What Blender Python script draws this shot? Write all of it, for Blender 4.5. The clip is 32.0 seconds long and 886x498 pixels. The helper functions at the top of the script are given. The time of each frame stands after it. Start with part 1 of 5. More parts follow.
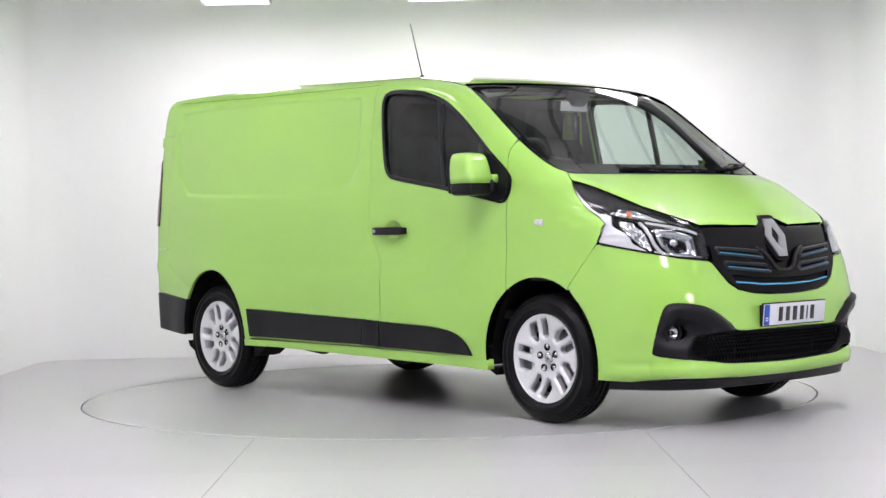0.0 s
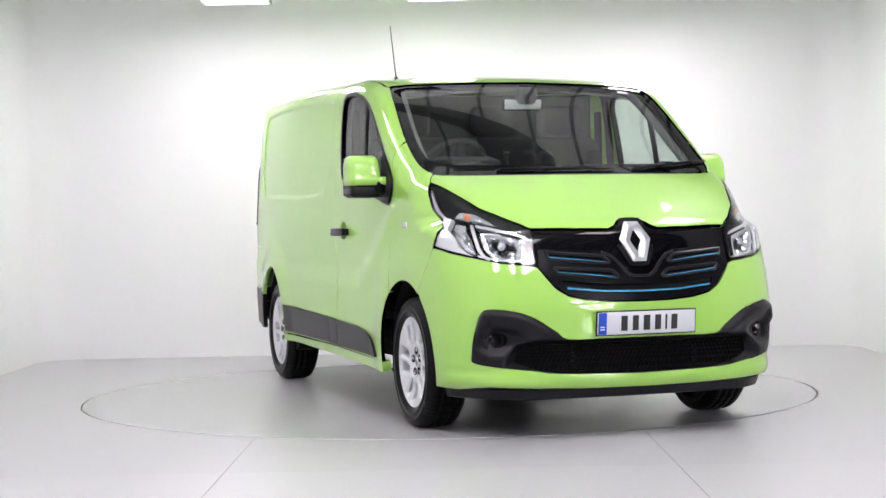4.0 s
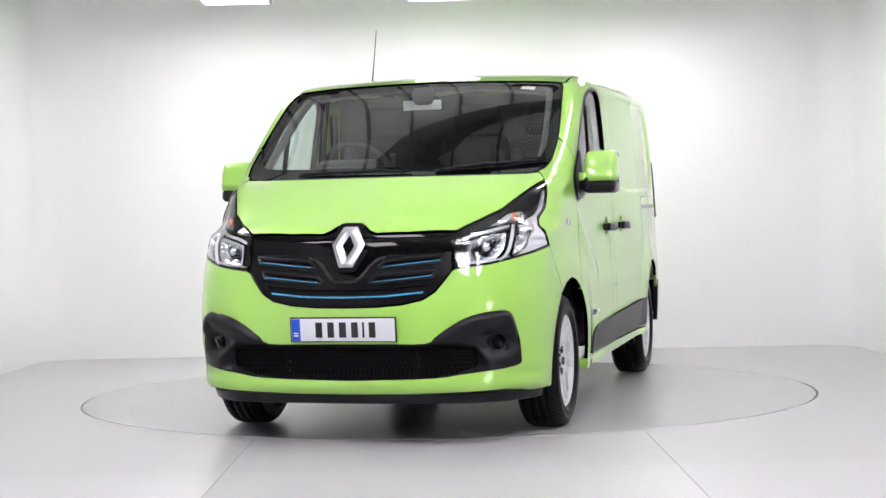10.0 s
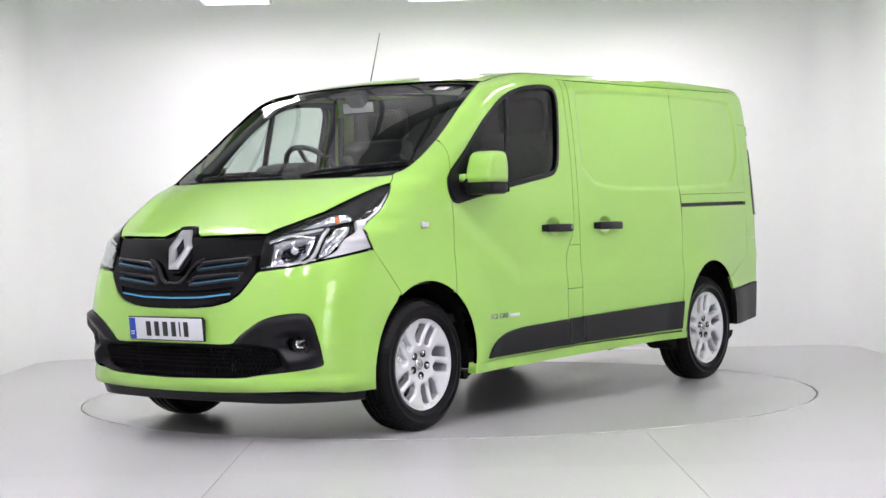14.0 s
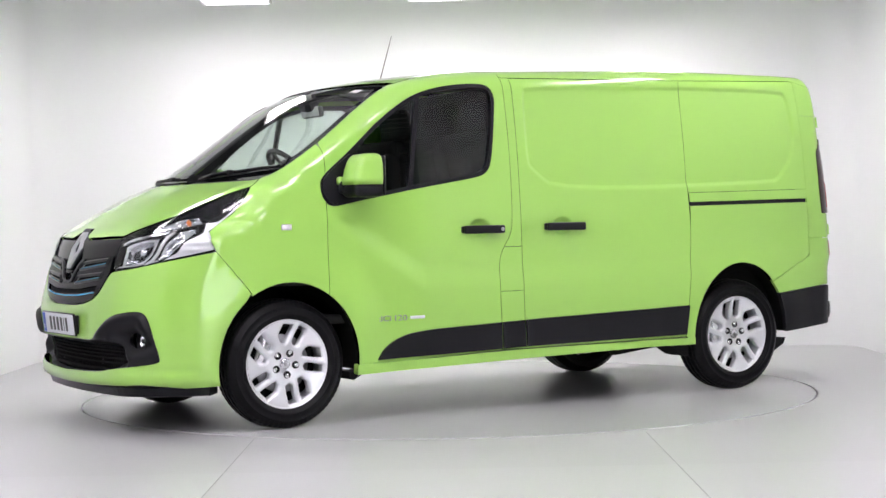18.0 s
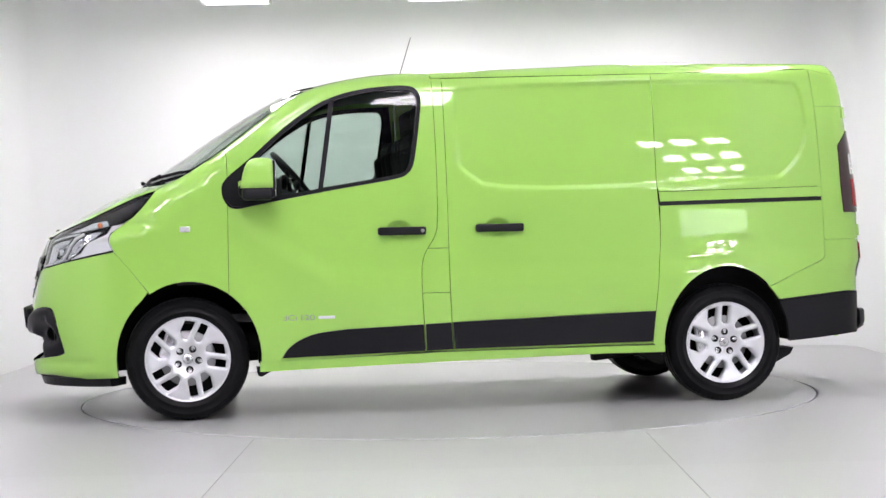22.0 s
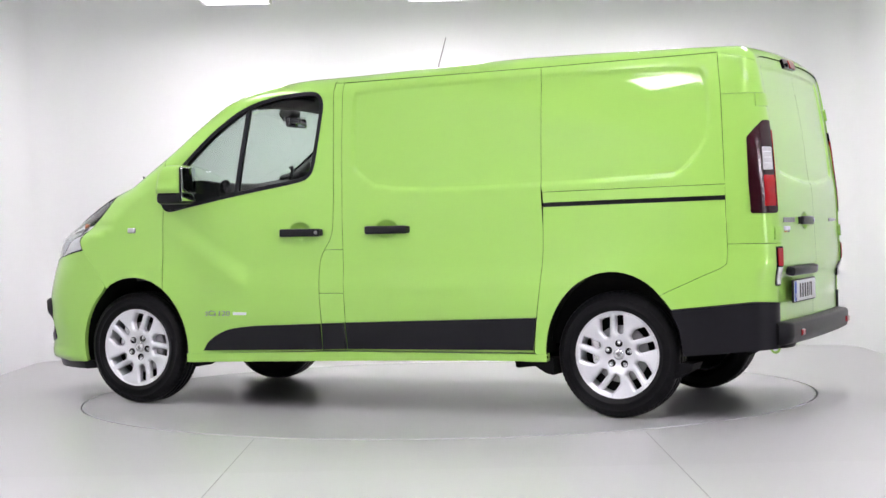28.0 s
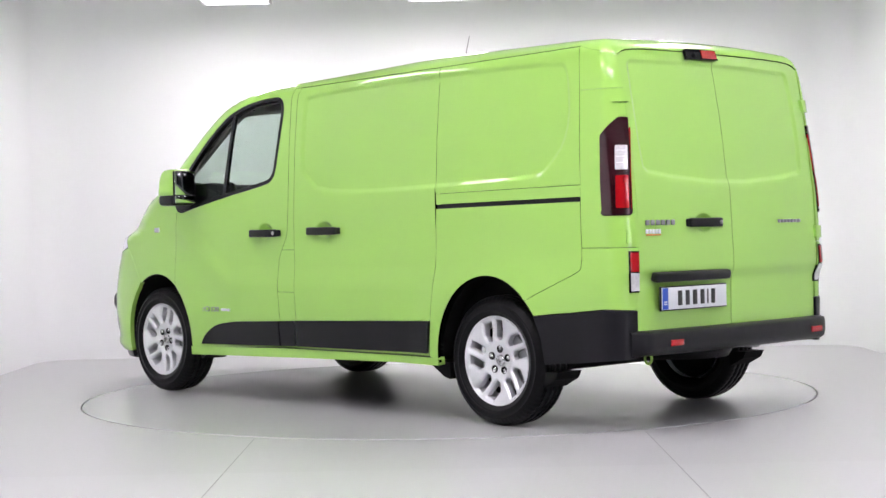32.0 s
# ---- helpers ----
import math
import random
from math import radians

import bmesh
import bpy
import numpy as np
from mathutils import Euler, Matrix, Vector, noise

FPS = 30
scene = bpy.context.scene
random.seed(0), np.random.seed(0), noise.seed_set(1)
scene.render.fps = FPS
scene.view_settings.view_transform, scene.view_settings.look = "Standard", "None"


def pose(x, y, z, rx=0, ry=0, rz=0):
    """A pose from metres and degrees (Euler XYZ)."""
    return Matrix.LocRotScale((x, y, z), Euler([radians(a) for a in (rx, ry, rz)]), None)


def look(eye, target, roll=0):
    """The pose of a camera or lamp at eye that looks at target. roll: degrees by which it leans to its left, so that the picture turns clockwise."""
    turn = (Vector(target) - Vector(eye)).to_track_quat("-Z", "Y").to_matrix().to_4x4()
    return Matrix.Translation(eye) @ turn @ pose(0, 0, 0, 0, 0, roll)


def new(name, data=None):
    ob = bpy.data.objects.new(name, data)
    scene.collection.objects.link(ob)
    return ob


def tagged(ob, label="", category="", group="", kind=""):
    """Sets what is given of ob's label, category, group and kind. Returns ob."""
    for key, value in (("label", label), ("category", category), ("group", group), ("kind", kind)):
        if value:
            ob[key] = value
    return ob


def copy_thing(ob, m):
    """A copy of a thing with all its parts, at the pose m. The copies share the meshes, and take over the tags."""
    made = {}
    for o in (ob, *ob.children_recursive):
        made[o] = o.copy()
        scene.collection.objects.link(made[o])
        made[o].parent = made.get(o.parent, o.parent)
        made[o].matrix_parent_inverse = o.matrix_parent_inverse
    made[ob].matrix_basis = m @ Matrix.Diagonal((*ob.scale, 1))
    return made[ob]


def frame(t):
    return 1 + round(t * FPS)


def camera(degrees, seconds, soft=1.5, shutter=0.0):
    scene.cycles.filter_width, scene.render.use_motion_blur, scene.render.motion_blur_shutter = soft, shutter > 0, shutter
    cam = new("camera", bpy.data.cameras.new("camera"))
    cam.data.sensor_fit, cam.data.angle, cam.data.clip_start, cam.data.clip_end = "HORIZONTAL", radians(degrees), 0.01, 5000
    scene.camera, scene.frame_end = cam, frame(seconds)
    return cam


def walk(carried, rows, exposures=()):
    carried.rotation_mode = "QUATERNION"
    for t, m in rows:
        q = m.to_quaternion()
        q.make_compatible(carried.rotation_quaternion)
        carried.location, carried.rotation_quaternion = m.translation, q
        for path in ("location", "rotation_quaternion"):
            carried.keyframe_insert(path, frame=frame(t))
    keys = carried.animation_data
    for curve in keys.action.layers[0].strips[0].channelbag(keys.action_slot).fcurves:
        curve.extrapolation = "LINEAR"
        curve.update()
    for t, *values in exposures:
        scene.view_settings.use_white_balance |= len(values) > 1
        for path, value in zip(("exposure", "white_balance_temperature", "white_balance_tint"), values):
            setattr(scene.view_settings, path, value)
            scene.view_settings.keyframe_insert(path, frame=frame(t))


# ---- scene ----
# ---- camera: it stands still while the turntable turns ----
cam = camera(30.36, 32.0)
STILL = Matrix.Translation((0, -10.327, 1.054)) @ look((0, 0, 0), (-0.001944, 0.9999, -0.01416), -1.14)
walk(cam, [(0.0, STILL), (32.0, STILL)])

# ---- world, lamps' strength ----
world = bpy.data.worlds.new("hall_air")
scene.world = world
world.use_nodes = True
world.node_tree.nodes["Background"].inputs["Color"].default_value = (0.55, 0.56, 0.58, 1)
world.node_tree.nodes["Background"].inputs["Strength"].default_value = 0.02
STUDIO_LAMP, FRONT_LAMP, HALL_LAMP, ROOF_FILL, DAYLIGHT = 17.0, 23.0, 45.0, 16.0, 5.0
scene.view_settings.exposure = 0.19


# ---- materials ----
def material(name, colour, rough=0.5, metal=0.0, grain=0.0, scale=40.0, bump=0.0, coat=0.0, stain=0.0, stain_scale=1.5, spec=0.5, rough_vary=0.0):
    """A surface with fine grain, broad stains and a fine relief, all in object space at true size."""
    m = bpy.data.materials.new(name)
    m.use_nodes = True
    nt = m.node_tree
    b = nt.nodes["Principled BSDF"]
    b.inputs["Roughness"].default_value, b.inputs["Metallic"].default_value = rough, metal
    b.inputs["Specular IOR Level"].default_value = spec
    b.inputs["Coat Weight"].default_value, b.inputs["Coat Roughness"].default_value = coat, 0.03
    b.inputs["Base Color"].default_value = (*colour, 1)
    if grain or stain or bump or rough_vary:
        pos = nt.nodes.new("ShaderNodeTexCoord")
        fine, broad = nt.nodes.new("ShaderNodeTexNoise"), nt.nodes.new("ShaderNodeTexNoise")
        for n, s, d in ((fine, scale, 4), (broad, stain_scale, 5)):
            n.inputs["Scale"].default_value, n.inputs["Detail"].default_value = s, d
            nt.links.new(pos.outputs["Object"], n.inputs["Vector"])
        add = nt.nodes.new("ShaderNodeMath")
        add.operation = "MULTIPLY_ADD"
        nt.links.new(fine.outputs["Fac"], add.inputs[0])
        add.inputs[1].default_value = 2 * grain
        add.inputs[2].default_value = 1 - grain - stain
        add2 = nt.nodes.new("ShaderNodeMath")
        add2.operation = "MULTIPLY_ADD"
        nt.links.new(broad.outputs["Fac"], add2.inputs[0])
        add2.inputs[1].default_value = 2 * stain
        nt.links.new(add.outputs[0], add2.inputs[2])
        mul = nt.nodes.new("ShaderNodeVectorMath")
        mul.operation = "SCALE"
        mul.inputs[0].default_value = colour
        nt.links.new(add2.outputs[0], mul.inputs["Scale"])
        nt.links.new(mul.outputs[0], b.inputs["Base Color"])
        if rough_vary:
            rv = nt.nodes.new("ShaderNodeMath")
            rv.operation = "MULTIPLY_ADD"
            nt.links.new(broad.outputs["Fac"], rv.inputs[0])
            rv.inputs[1].default_value, rv.inputs[2].default_value = 2 * rough_vary, rough - rough_vary
            nt.links.new(rv.outputs[0], b.inputs["Roughness"])
        if bump:
            bp = nt.nodes.new("ShaderNodeBump")
            bp.inputs["Strength"].default_value, bp.inputs["Distance"].default_value = bump, 0.002
            nt.links.new(fine.outputs["Fac"], bp.inputs["Height"])
            nt.links.new(bp.outputs["Normal"], b.inputs["Normal"])
    return m


def glass(name, tint, gloss=1.0, straight=0.07):
    """A clear pane: what is behind it through its tint, and a mirror image by Fresnel's law."""
    m = bpy.data.materials.new(name)
    m.use_nodes = True
    nt = m.node_tree
    nt.nodes.remove(nt.nodes["Principled BSDF"])
    out = nt.nodes["Material Output"]
    clear, shine, mix, law, fifth, share = (nt.nodes.new("ShaderNode" + k) for k in ("BsdfTransparent", "BsdfGlossy", "MixShader", "LayerWeight", "Math", "Math"))
    clear.inputs["Color"].default_value = (*tint, 1)
    shine.inputs["Roughness"].default_value = 0.0
    shine.inputs["Color"].default_value = (gloss, gloss, gloss, 1)
    law.inputs["Blend"].default_value = 0.5
    fifth.operation, share.operation = "POWER", "MULTIPLY_ADD"
    nt.links.new(law.outputs["Facing"], fifth.inputs[0])
    fifth.inputs[1].default_value = 5.0
    nt.links.new(fifth.outputs[0], share.inputs[0])
    share.inputs[1].default_value, share.inputs[2].default_value = 1 - straight, straight
    nt.links.new(share.outputs[0], mix.inputs[0])
    nt.links.new(clear.outputs[0], mix.inputs[1])
    nt.links.new(shine.outputs[0], mix.inputs[2])
    nt.links.new(mix.outputs[0], out.inputs["Surface"])
    return m


def glow(name, colour, strength):
    m = bpy.data.materials.new(name)
    m.use_nodes = True
    b = m.node_tree.nodes["Principled BSDF"]
    b.inputs["Base Color"].default_value = (0.8, 0.8, 0.8, 1)
    b.inputs["Emission Color"].default_value, b.inputs["Emission Strength"].default_value = (*colour, 1), strength
    return m


PAINT = material("lime_paint", (0.335, 0.61, 0.115), 0.32, 0.0, 0.012, 900, 0.0, 1.0, 0.012, 0.8, 0.2)
BLACK_PLASTIC = material("black_plastic", (0.007, 0.007, 0.0095), 0.36, 0.0, 0.15, 500, 0.12, 0.0, 0.08, 3, 0.24)
GLOSS_BLACK = material("gloss_black", (0.003, 0.003, 0.004), 0.05, 0.0, 0.05, 60, 0.0, 0.0, 0.0, 1.5, 0.16)
RUBBER = material("rubber", (0.005, 0.005, 0.006), 0.40, 0.0, 0.3, 120, 0.3, 0.0, 0.25, 5, 0.14)
RIM_SILVER = material("rim_silver", (0.74, 0.75, 0.78), 0.3, 0.45, 0.02, 300, 0.05, 0.4)
STEEL = material("steel", (0.33, 0.33, 0.34), 0.4, 0.9, 0.1, 120, 0.1, 0.0, 0.15, 8)
CHROME = material("chrome", (0.78, 0.79, 0.81), 0.16, 1.0, 0.01, 50)
SATIN_CHROME = material("satin_chrome", (0.75, 0.76, 0.78), 0.2, 0.9, 0.02, 80)
EMBLEM = material("brushed_chrome", (0.46, 0.47, 0.49), 0.33, 1.0, 0.02, 50)
DARK = material("underbody_black", (0.007, 0.007, 0.008), 0.8, 0.0, 0.3, 30, 0.3, 0.0, 0.0, 1.5, 0.15)
TRIM = material("cab_trim_grey", (0.016, 0.0165, 0.018), 0.65, 0.0, 0.15, 300, 0.3, 0.0, 0.1, 4)
TRIM_LIGHT = material("headliner_grey", (0.16, 0.16, 0.158), 0.9, 0.0, 0.08, 500, 0.2)
FABRIC = material("seat_fabric", (0.010, 0.0105, 0.012), 0.92, 0.0, 0.3, 600, 0.5, 0.0, 0.15, 6)
SATIN_BLACK = material("satin_black", (0.004, 0.004, 0.0048), 0.24, 0.0, 0.1, 200, 0.05, 0.0, 0.05, 3, 0.12)
FRAME_BLACK = material("grille_frame_black", (0.009, 0.009, 0.011), 0.3, 0.0, 0.1, 200, 0.05, 0.0, 0.05, 3, 0.38)
BLUE_LINE = material("blue_line", (0.06, 0.36, 0.62), 0.25, 0.2, 0.02, 60, 0.0, 0.6)
PLATE_WHITE = material("plate_white", (0.66, 0.68, 0.72), 0.35, 0.0, 0.03, 300)
PLATE_BLUE = material("plate_blue", (0.01, 0.07, 0.5), 0.35, 0.0, 0.03, 300)
INK = material("plate_ink", (0.012, 0.012, 0.014), 0.4)
RED_LENS = material("red_lens", (0.34, 0.006, 0.010), 0.10, 0.0, 0.1, 60, 0.0, 0.2)
DARK_RED = material("smoked_red_lens", (0.026, 0.003, 0.007), 0.16, 0.0, 0.1, 60, 0.0, 0.25)
CLEAR_WHITE = material("white_lens", (0.66, 0.66, 0.68), 0.2, 0.3, 0.3, 90, 0.3, 0.6)
AMBER = material("amber_lens", (0.72, 0.19, 0.06), 0.12, 0.0, 0.1, 60, 0.0, 1.0)
REFLECTOR = material("lamp_reflector", (0.66, 0.67, 0.70), 0.07, 1.0, 0.05, 40)
WING_SILVER = material("pale_reflector_silver", (0.74, 0.74, 0.76), 0.28, 0.25, 0.03, 60, 0.0, 0.0)
LAMP_GREY = material("lamp_housing_grey", (0.66, 0.67, 0.69), 0.34, 0.7, 0.05, 60, 0.0, 0.0)
CERAMIC = material("black_ceramic_print", (0.004, 0.004, 0.005), 0.6, 0.0, 0.1, 200, 0.0, 0.0, 0.0, 1.5, 0.0)
STICKER = material("paper_sticker", (0.7, 0.7, 0.7), 0.6)
WINDOW_GLASS = glass("window_glass", (0.60, 0.68, 0.64), 1.0, 0.032)
SCREEN_GLASS = glass("screen_glass", (0.78, 0.84, 0.80))
LENS_GLASS = glass("lens_glass", (0.93, 0.94, 0.95), 1.0, 0.04)
MIRROR = material("mirror_glass", (0.85, 0.86, 0.88), 0.0, 1.0)
WALL_WHITE = material("white_wall_paint", (0.785, 0.79, 0.80), 0.65, 0.0, 0.01, 60, 0.05, 0.0, 0.015, 0.7)
CEILING_WHITE = material("ceiling_white", (0.66, 0.66, 0.65), 0.8, 0.0, 0.02, 40, 0.05, 0.0, 0.03, 0.8)
FLOOR_GREY = material("painted_floor_grey", (0.42, 0.42, 0.425), 0.33, 0.0, 0.015, 40, 0.0, 0.0, 0.06, 1.1, 0.5, 0.03)
TABLE_GREY = material("turntable_floor_grey", (0.41, 0.41, 0.415), 0.27, 0.0, 0.02, 40, 0.0, 0.0, 0.04, 1.3, 0.5, 0.0)
THRESHOLD_GREY = material("threshold_floor_grey", (0.44, 0.44, 0.445), 0.33, 0.0, 0.015, 260, 0.05, 0.0, 0.04, 0.9, 0.5, 0.06)
SEAM_GREY = material("floor_joint_grey", (0.33, 0.33, 0.335), 0.6, 0.0, 0.1, 80)
GAP_BLACK = material("gap_black", (0.02, 0.02, 0.02), 0.9)
HALL_WALL = material("hall_wall_grey", (0.14, 0.145, 0.15), 0.8, 0.0, 0.1, 8, 0.2, 0.0, 0.1, 0.5)
HALL_ROOF = material("hall_roof_white", (0.74, 0.75, 0.75), 0.8, 0.0, 0.1, 8, 0.2)
LAMP_BODY = material("lamp_body_white", (0.7, 0.7, 0.7), 0.5)
STUDIO_GLOW = glow("studio_diffuser", (1.0, 0.928, 0.985), STUDIO_LAMP)
FRONT_GLOW = glow("front_diffuser", (0.99, 0.928, 1.0), FRONT_LAMP)
HALL_GLOW = glow("hall_diffuser", (0.985, 0.928, 1.0), HALL_LAMP)
# Upward fill glow, added so that the hall roof turns bright.
ROOF_FILL_GLOW = glow("upper_panel", (0.99, 0.933, 1.0), ROOF_FILL)
DAY_GLOW = glow("daylight_outside", (0.93, 0.97, 1.0), DAYLIGHT)
# ---- the van's outer surface: x to the nose, y to its left, z up, origin on the ground midway between the axles ----
FRONT_Z = (0.15, 0.22, 0.27, 0.315, 0.36, 0.5, 0.62, 0.8, 0.86, 0.94, 1.0, 1.03, 1.06, 1.1, 1.174, 1.249, 1.3, 1.33, 1.411, 1.513, 1.627, 1.769, 1.83, 1.9, 2.0, 2.2)
FRONT_X = (2.36, 2.405, 2.452, 2.456, 2.442, 2.465, 2.457, 2.425, 2.41, 2.39, 2.372, 2.355, 2.315, 2.24, 2.11, 1.965, 1.86, 1.80, 1.68, 1.53, 1.362, 1.14, 1.03, 0.88, 0.60, -0.1)
CROWN_Z = (0.2, 0.62, 0.8, 0.94, 1.1, 1.249, 1.33, 1.5, 1.75, 1.9)
CROWN_C = (0.15, 0.15, 0.17, 0.20, 0.20, 0.21, 0.28, 0.30, 0.26, 0.24)
ROOF_X = (-2.6, -2.25, -1.75, -1.1, -0.5, 0.1, 0.4, 0.7, 1.0, 1.5, 2.6)
ROOF_Z = (1.975, 1.99, 2.0, 2.0, 1.98, 1.958, 1.95, 1.942, 1.94, 1.94, 1.94)
REAR_Z = (0.2, 0.74, 0.82, 1.0, 1.2, 1.33, 1.5, 1.69, 1.85, 1.95, 2.1)
REAR_X = (2.425, 2.425, 2.448, 2.44, 2.43, 2.415, 2.395, 2.365, 2.335, 2.305, 2.25)
SIDE_Z = (0.15, 0.3, 0.45, 0.65, 0.85, 1.05, 1.2, 1.5, 1.83, 2.0)
SIDE_W = (0.905, 0.92, 0.93, 0.938, 0.942, 0.942, 0.936, 0.918, 0.882, 0.855)
EMBOSS = ((0.02, 1.79), (-0.005, 1.848), (-1.98, 1.878), (-2.05, 1.82), (-2.08, 1.5), (-1.93, 1.315), (-1.84, 1.287), (-0.19, 1.243), (-0.01, 1.365), (0.02, 1.42))


def soften(loop, times=2):
    """Cuts a loop's corners round."""
    for _ in range(times):
        loop = [tuple(a + (b - a) * s for a, b in zip(p, q)) for p, q in zip(loop, loop[1:] + loop[:1]) for s in (0.25, 0.75)]
    return loop


EMBOSS = soften(list(EMBOSS))


def cubic(xs, ys):
    """A smooth curve through the given places, sampled finely once, as a function of arrays."""
    xs, ys = np.array(xs), np.array(ys)
    h, d = np.diff(xs), np.diff(ys) / np.diff(xs)
    m = np.zeros(len(xs))
    m[0], m[-1] = d[0], d[-1]
    m[1:-1] = np.where(d[:-1] * d[1:] > 0, 2 * d[:-1] * d[1:] / (d[:-1] + d[1:] + 1e-12), 0.0)
    g = np.linspace(xs[0], xs[-1], 900)
    i = np.clip(np.searchsorted(xs, g) - 1, 0, len(h) - 1)
    s = (g - xs[i]) / h[i]
    v = (2 * s**3 - 3 * s**2 + 1) * ys[i] + (s**3 - 2 * s**2 + s) * h[i] * m[i] + (3 * s**2 - 2 * s**3) * ys[i + 1] + (s**3 - s**2) * h[i] * m[i + 1]
    for _ in range(14):
        v[1:-1] = 0.25 * v[:-2] + 0.5 * v[1:-1] + 0.25 * v[2:]
    return lambda q: np.interp(q, g, v)


front_x, crown_c, roof_z, rear_x, side_w = cubic(FRONT_Z, FRONT_X), cubic(CROWN_Z, CROWN_C), cubic(ROOF_X, ROOF_Z), cubic(REAR_Z, REAR_X), cubic(SIDE_Z, SIDE_W)


def step(a, b, q):
    s = np.clip((q - a) / (b - a), 0, 1)
    return s * s * (3 - 2 * s)


def polygon_distance(loop, x, z):
    """Signed distance to a closed 2D loop, negative inside."""
    d2, inside = np.full(x.shape, 1e9), np.zeros(x.shape, bool)
    for (ax, az), (bx, bz) in zip(loop, loop[1:] + loop[:1]):
        ex, ez = bx - ax, bz - az
        s = np.clip(((x - ax) * ex + (z - az) * ez) / (ex * ex + ez * ez + 1e-12), 0, 1)
        d2 = np.minimum(d2, (x - ax - s * ex) ** 2 + (z - az - s * ez) ** 2)
        cross = (az > z) != (bz > z)
        inside ^= cross & (x < ax + (z - az) * ex / (ez if abs(ez) > 1e-12 else 1e-12))
    return np.sqrt(d2) * np.where(inside, -1, 1)


def soft_max(a, b, r):
    return np.where((a > -r) & (b > -r), np.hypot(np.maximum(a + r, 0), np.maximum(b + r, 0)) - r, np.maximum(a, b))


REAR_EMBOSS = ((0.67, 1.865), (-0.61, 1.865), (-0.65, 1.83), (-0.66, 1.34), (-0.62, 1.295), (0.03, 1.245), (0.64, 1.295), (0.69, 1.34), (0.70, 1.83))
REAR_EMBOSS = soften(list(REAR_EMBOSS), 1)
DENTS = [(0.36, 1.038, 0.078, 0.056, 0.034), (-0.205, 1.042, 0.078, 0.056, 0.034)]


def where_near(near, rule, a, b):
    out = np.zeros(np.shape(a))
    if near.any():
        out[near] = rule(a[near], b[near])
    return out


def half_width(x, z):
    w = side_w(z) - 0.05 * np.clip((-x - 1.0) / 1.2, 0, 2) ** 2 - 0.03 * np.clip((x - 0.9) / 1.0, 0, 2) ** 2
    w = w - 0.011 * where_near(x < 0.08, lambda a, b: step(0.014, -0.018, polygon_distance(EMBOSS, a, b)), x, z)
    crease = 0.695 + 0.62 * np.clip(x - 0.72, 0, 1) + 0.06 * np.clip(-x - 1.0, 0, 1)
    w = w + 0.014 * step(0.15, 0.0, z - crease) * step(1.45, 1.15, x)
    for cx in (1.54, -1.545):
        r = np.hypot((x - cx) / 0.96, z - 0.343)
        w = w + 0.016 * step(0.68, 0.44, r)
    for cx, cz, rx, rz, deep in DENTS:
        w = w - deep * step(1.0, 0.35, np.hypot((x - cx) / rx, (z - cz) / rz))
    return w


def body(x, y, z):
    """About the distance from the van's skin, negative inside."""
    pressed = 0.011 * where_near(x < -1.8, lambda a, b: step(0.014, -0.014, polygon_distance(REAR_EMBOSS, a, b)), y, z) + 0.02 * step(1.0, 0.35, np.hypot((y - 0.26) / 0.075, (z - 1.045) / 0.05))
    y = np.abs(y)
    slope = (front_x(z + 0.01) - front_x(z - 0.01)) / 0.02
    front = (x - front_x(z) + crown_c(z) * y * y) / np.sqrt(1 + slope * slope)
    top = z - roof_z(x) + 0.035 * y * y
    rear = -x - rear_x(z) + 0.045 * y * y + pressed
    nose = step(1.3, 2.0, x) * step(1.4, 1.02, z)
    r = 0.11 + 0.19 * nose - 0.04 * step(0.3, 1.1, x) * step(1.2, 1.55, z) - 0.045 * step(-1.75, -2.15, x) * step(1.5, 1.85, z)
    ends = soft_max(soft_max(front, top, 0.12), rear, 0.07)
    return soft_max(ends, y - half_width(x, z), r)


def cast(start, way, near=0.0, far=4.0):
    """Where rays from inside the van leave its skin."""
    a, b = np.full(len(start), near), np.full(len(start), far)
    for _ in range(25):
        m = (a + b) / 2
        p = start + way * m[:, None]
        out = body(p[:, 0], p[:, 1], p[:, 2]) > 0
        a, b = np.where(out, a, m), np.where(out, m, b)
    return start + way * a[:, None]


def skin_normal(p):
    e, n = 0.003, np.empty_like(p)
    for k in range(3):
        d = np.zeros(3)
        d[k] = e
        n[:, k] = body(*(p + d).T) - body(*(p - d).T)
    return n / (np.linalg.norm(n, axis=1)[:, None] + 1e-12)


NOSE, TAIL = 1.45, -1.7


def lift(kind, uv):
    """Points of a flat layout on the skin. side: x, z; front and back: y, z; top: x, y; nose and tail: angle round a post, z."""
    uv = np.asarray(uv, float).reshape(-1, 2)
    u, v, o = uv[:, 0], uv[:, 1], np.zeros(len(uv))
    if kind == "side":
        return cast(np.stack([u, o, v], 1), np.stack([o, o + 1, o], 1), 0.3, 1.3)
    if kind == "front":
        return cast(np.stack([o, u, v], 1), np.stack([o + 1, o, o], 1), 0, 3)
    if kind == "back":
        return cast(np.stack([o, u, v], 1), np.stack([o - 1, o, o], 1), 0, 3)
    if kind == "top":
        return cast(np.stack([u, v, o + 0.5], 1), np.stack([o, o, o + 1], 1), 0, 2)
    if kind == "nose":
        return cast(np.stack([o + NOSE, o, v], 1), np.stack([np.cos(u), np.sin(u), o], 1), 0, 2)
    return cast(np.stack([o + TAIL, o, v], 1), np.stack([-np.cos(u), np.sin(u), o], 1), 0, 2)


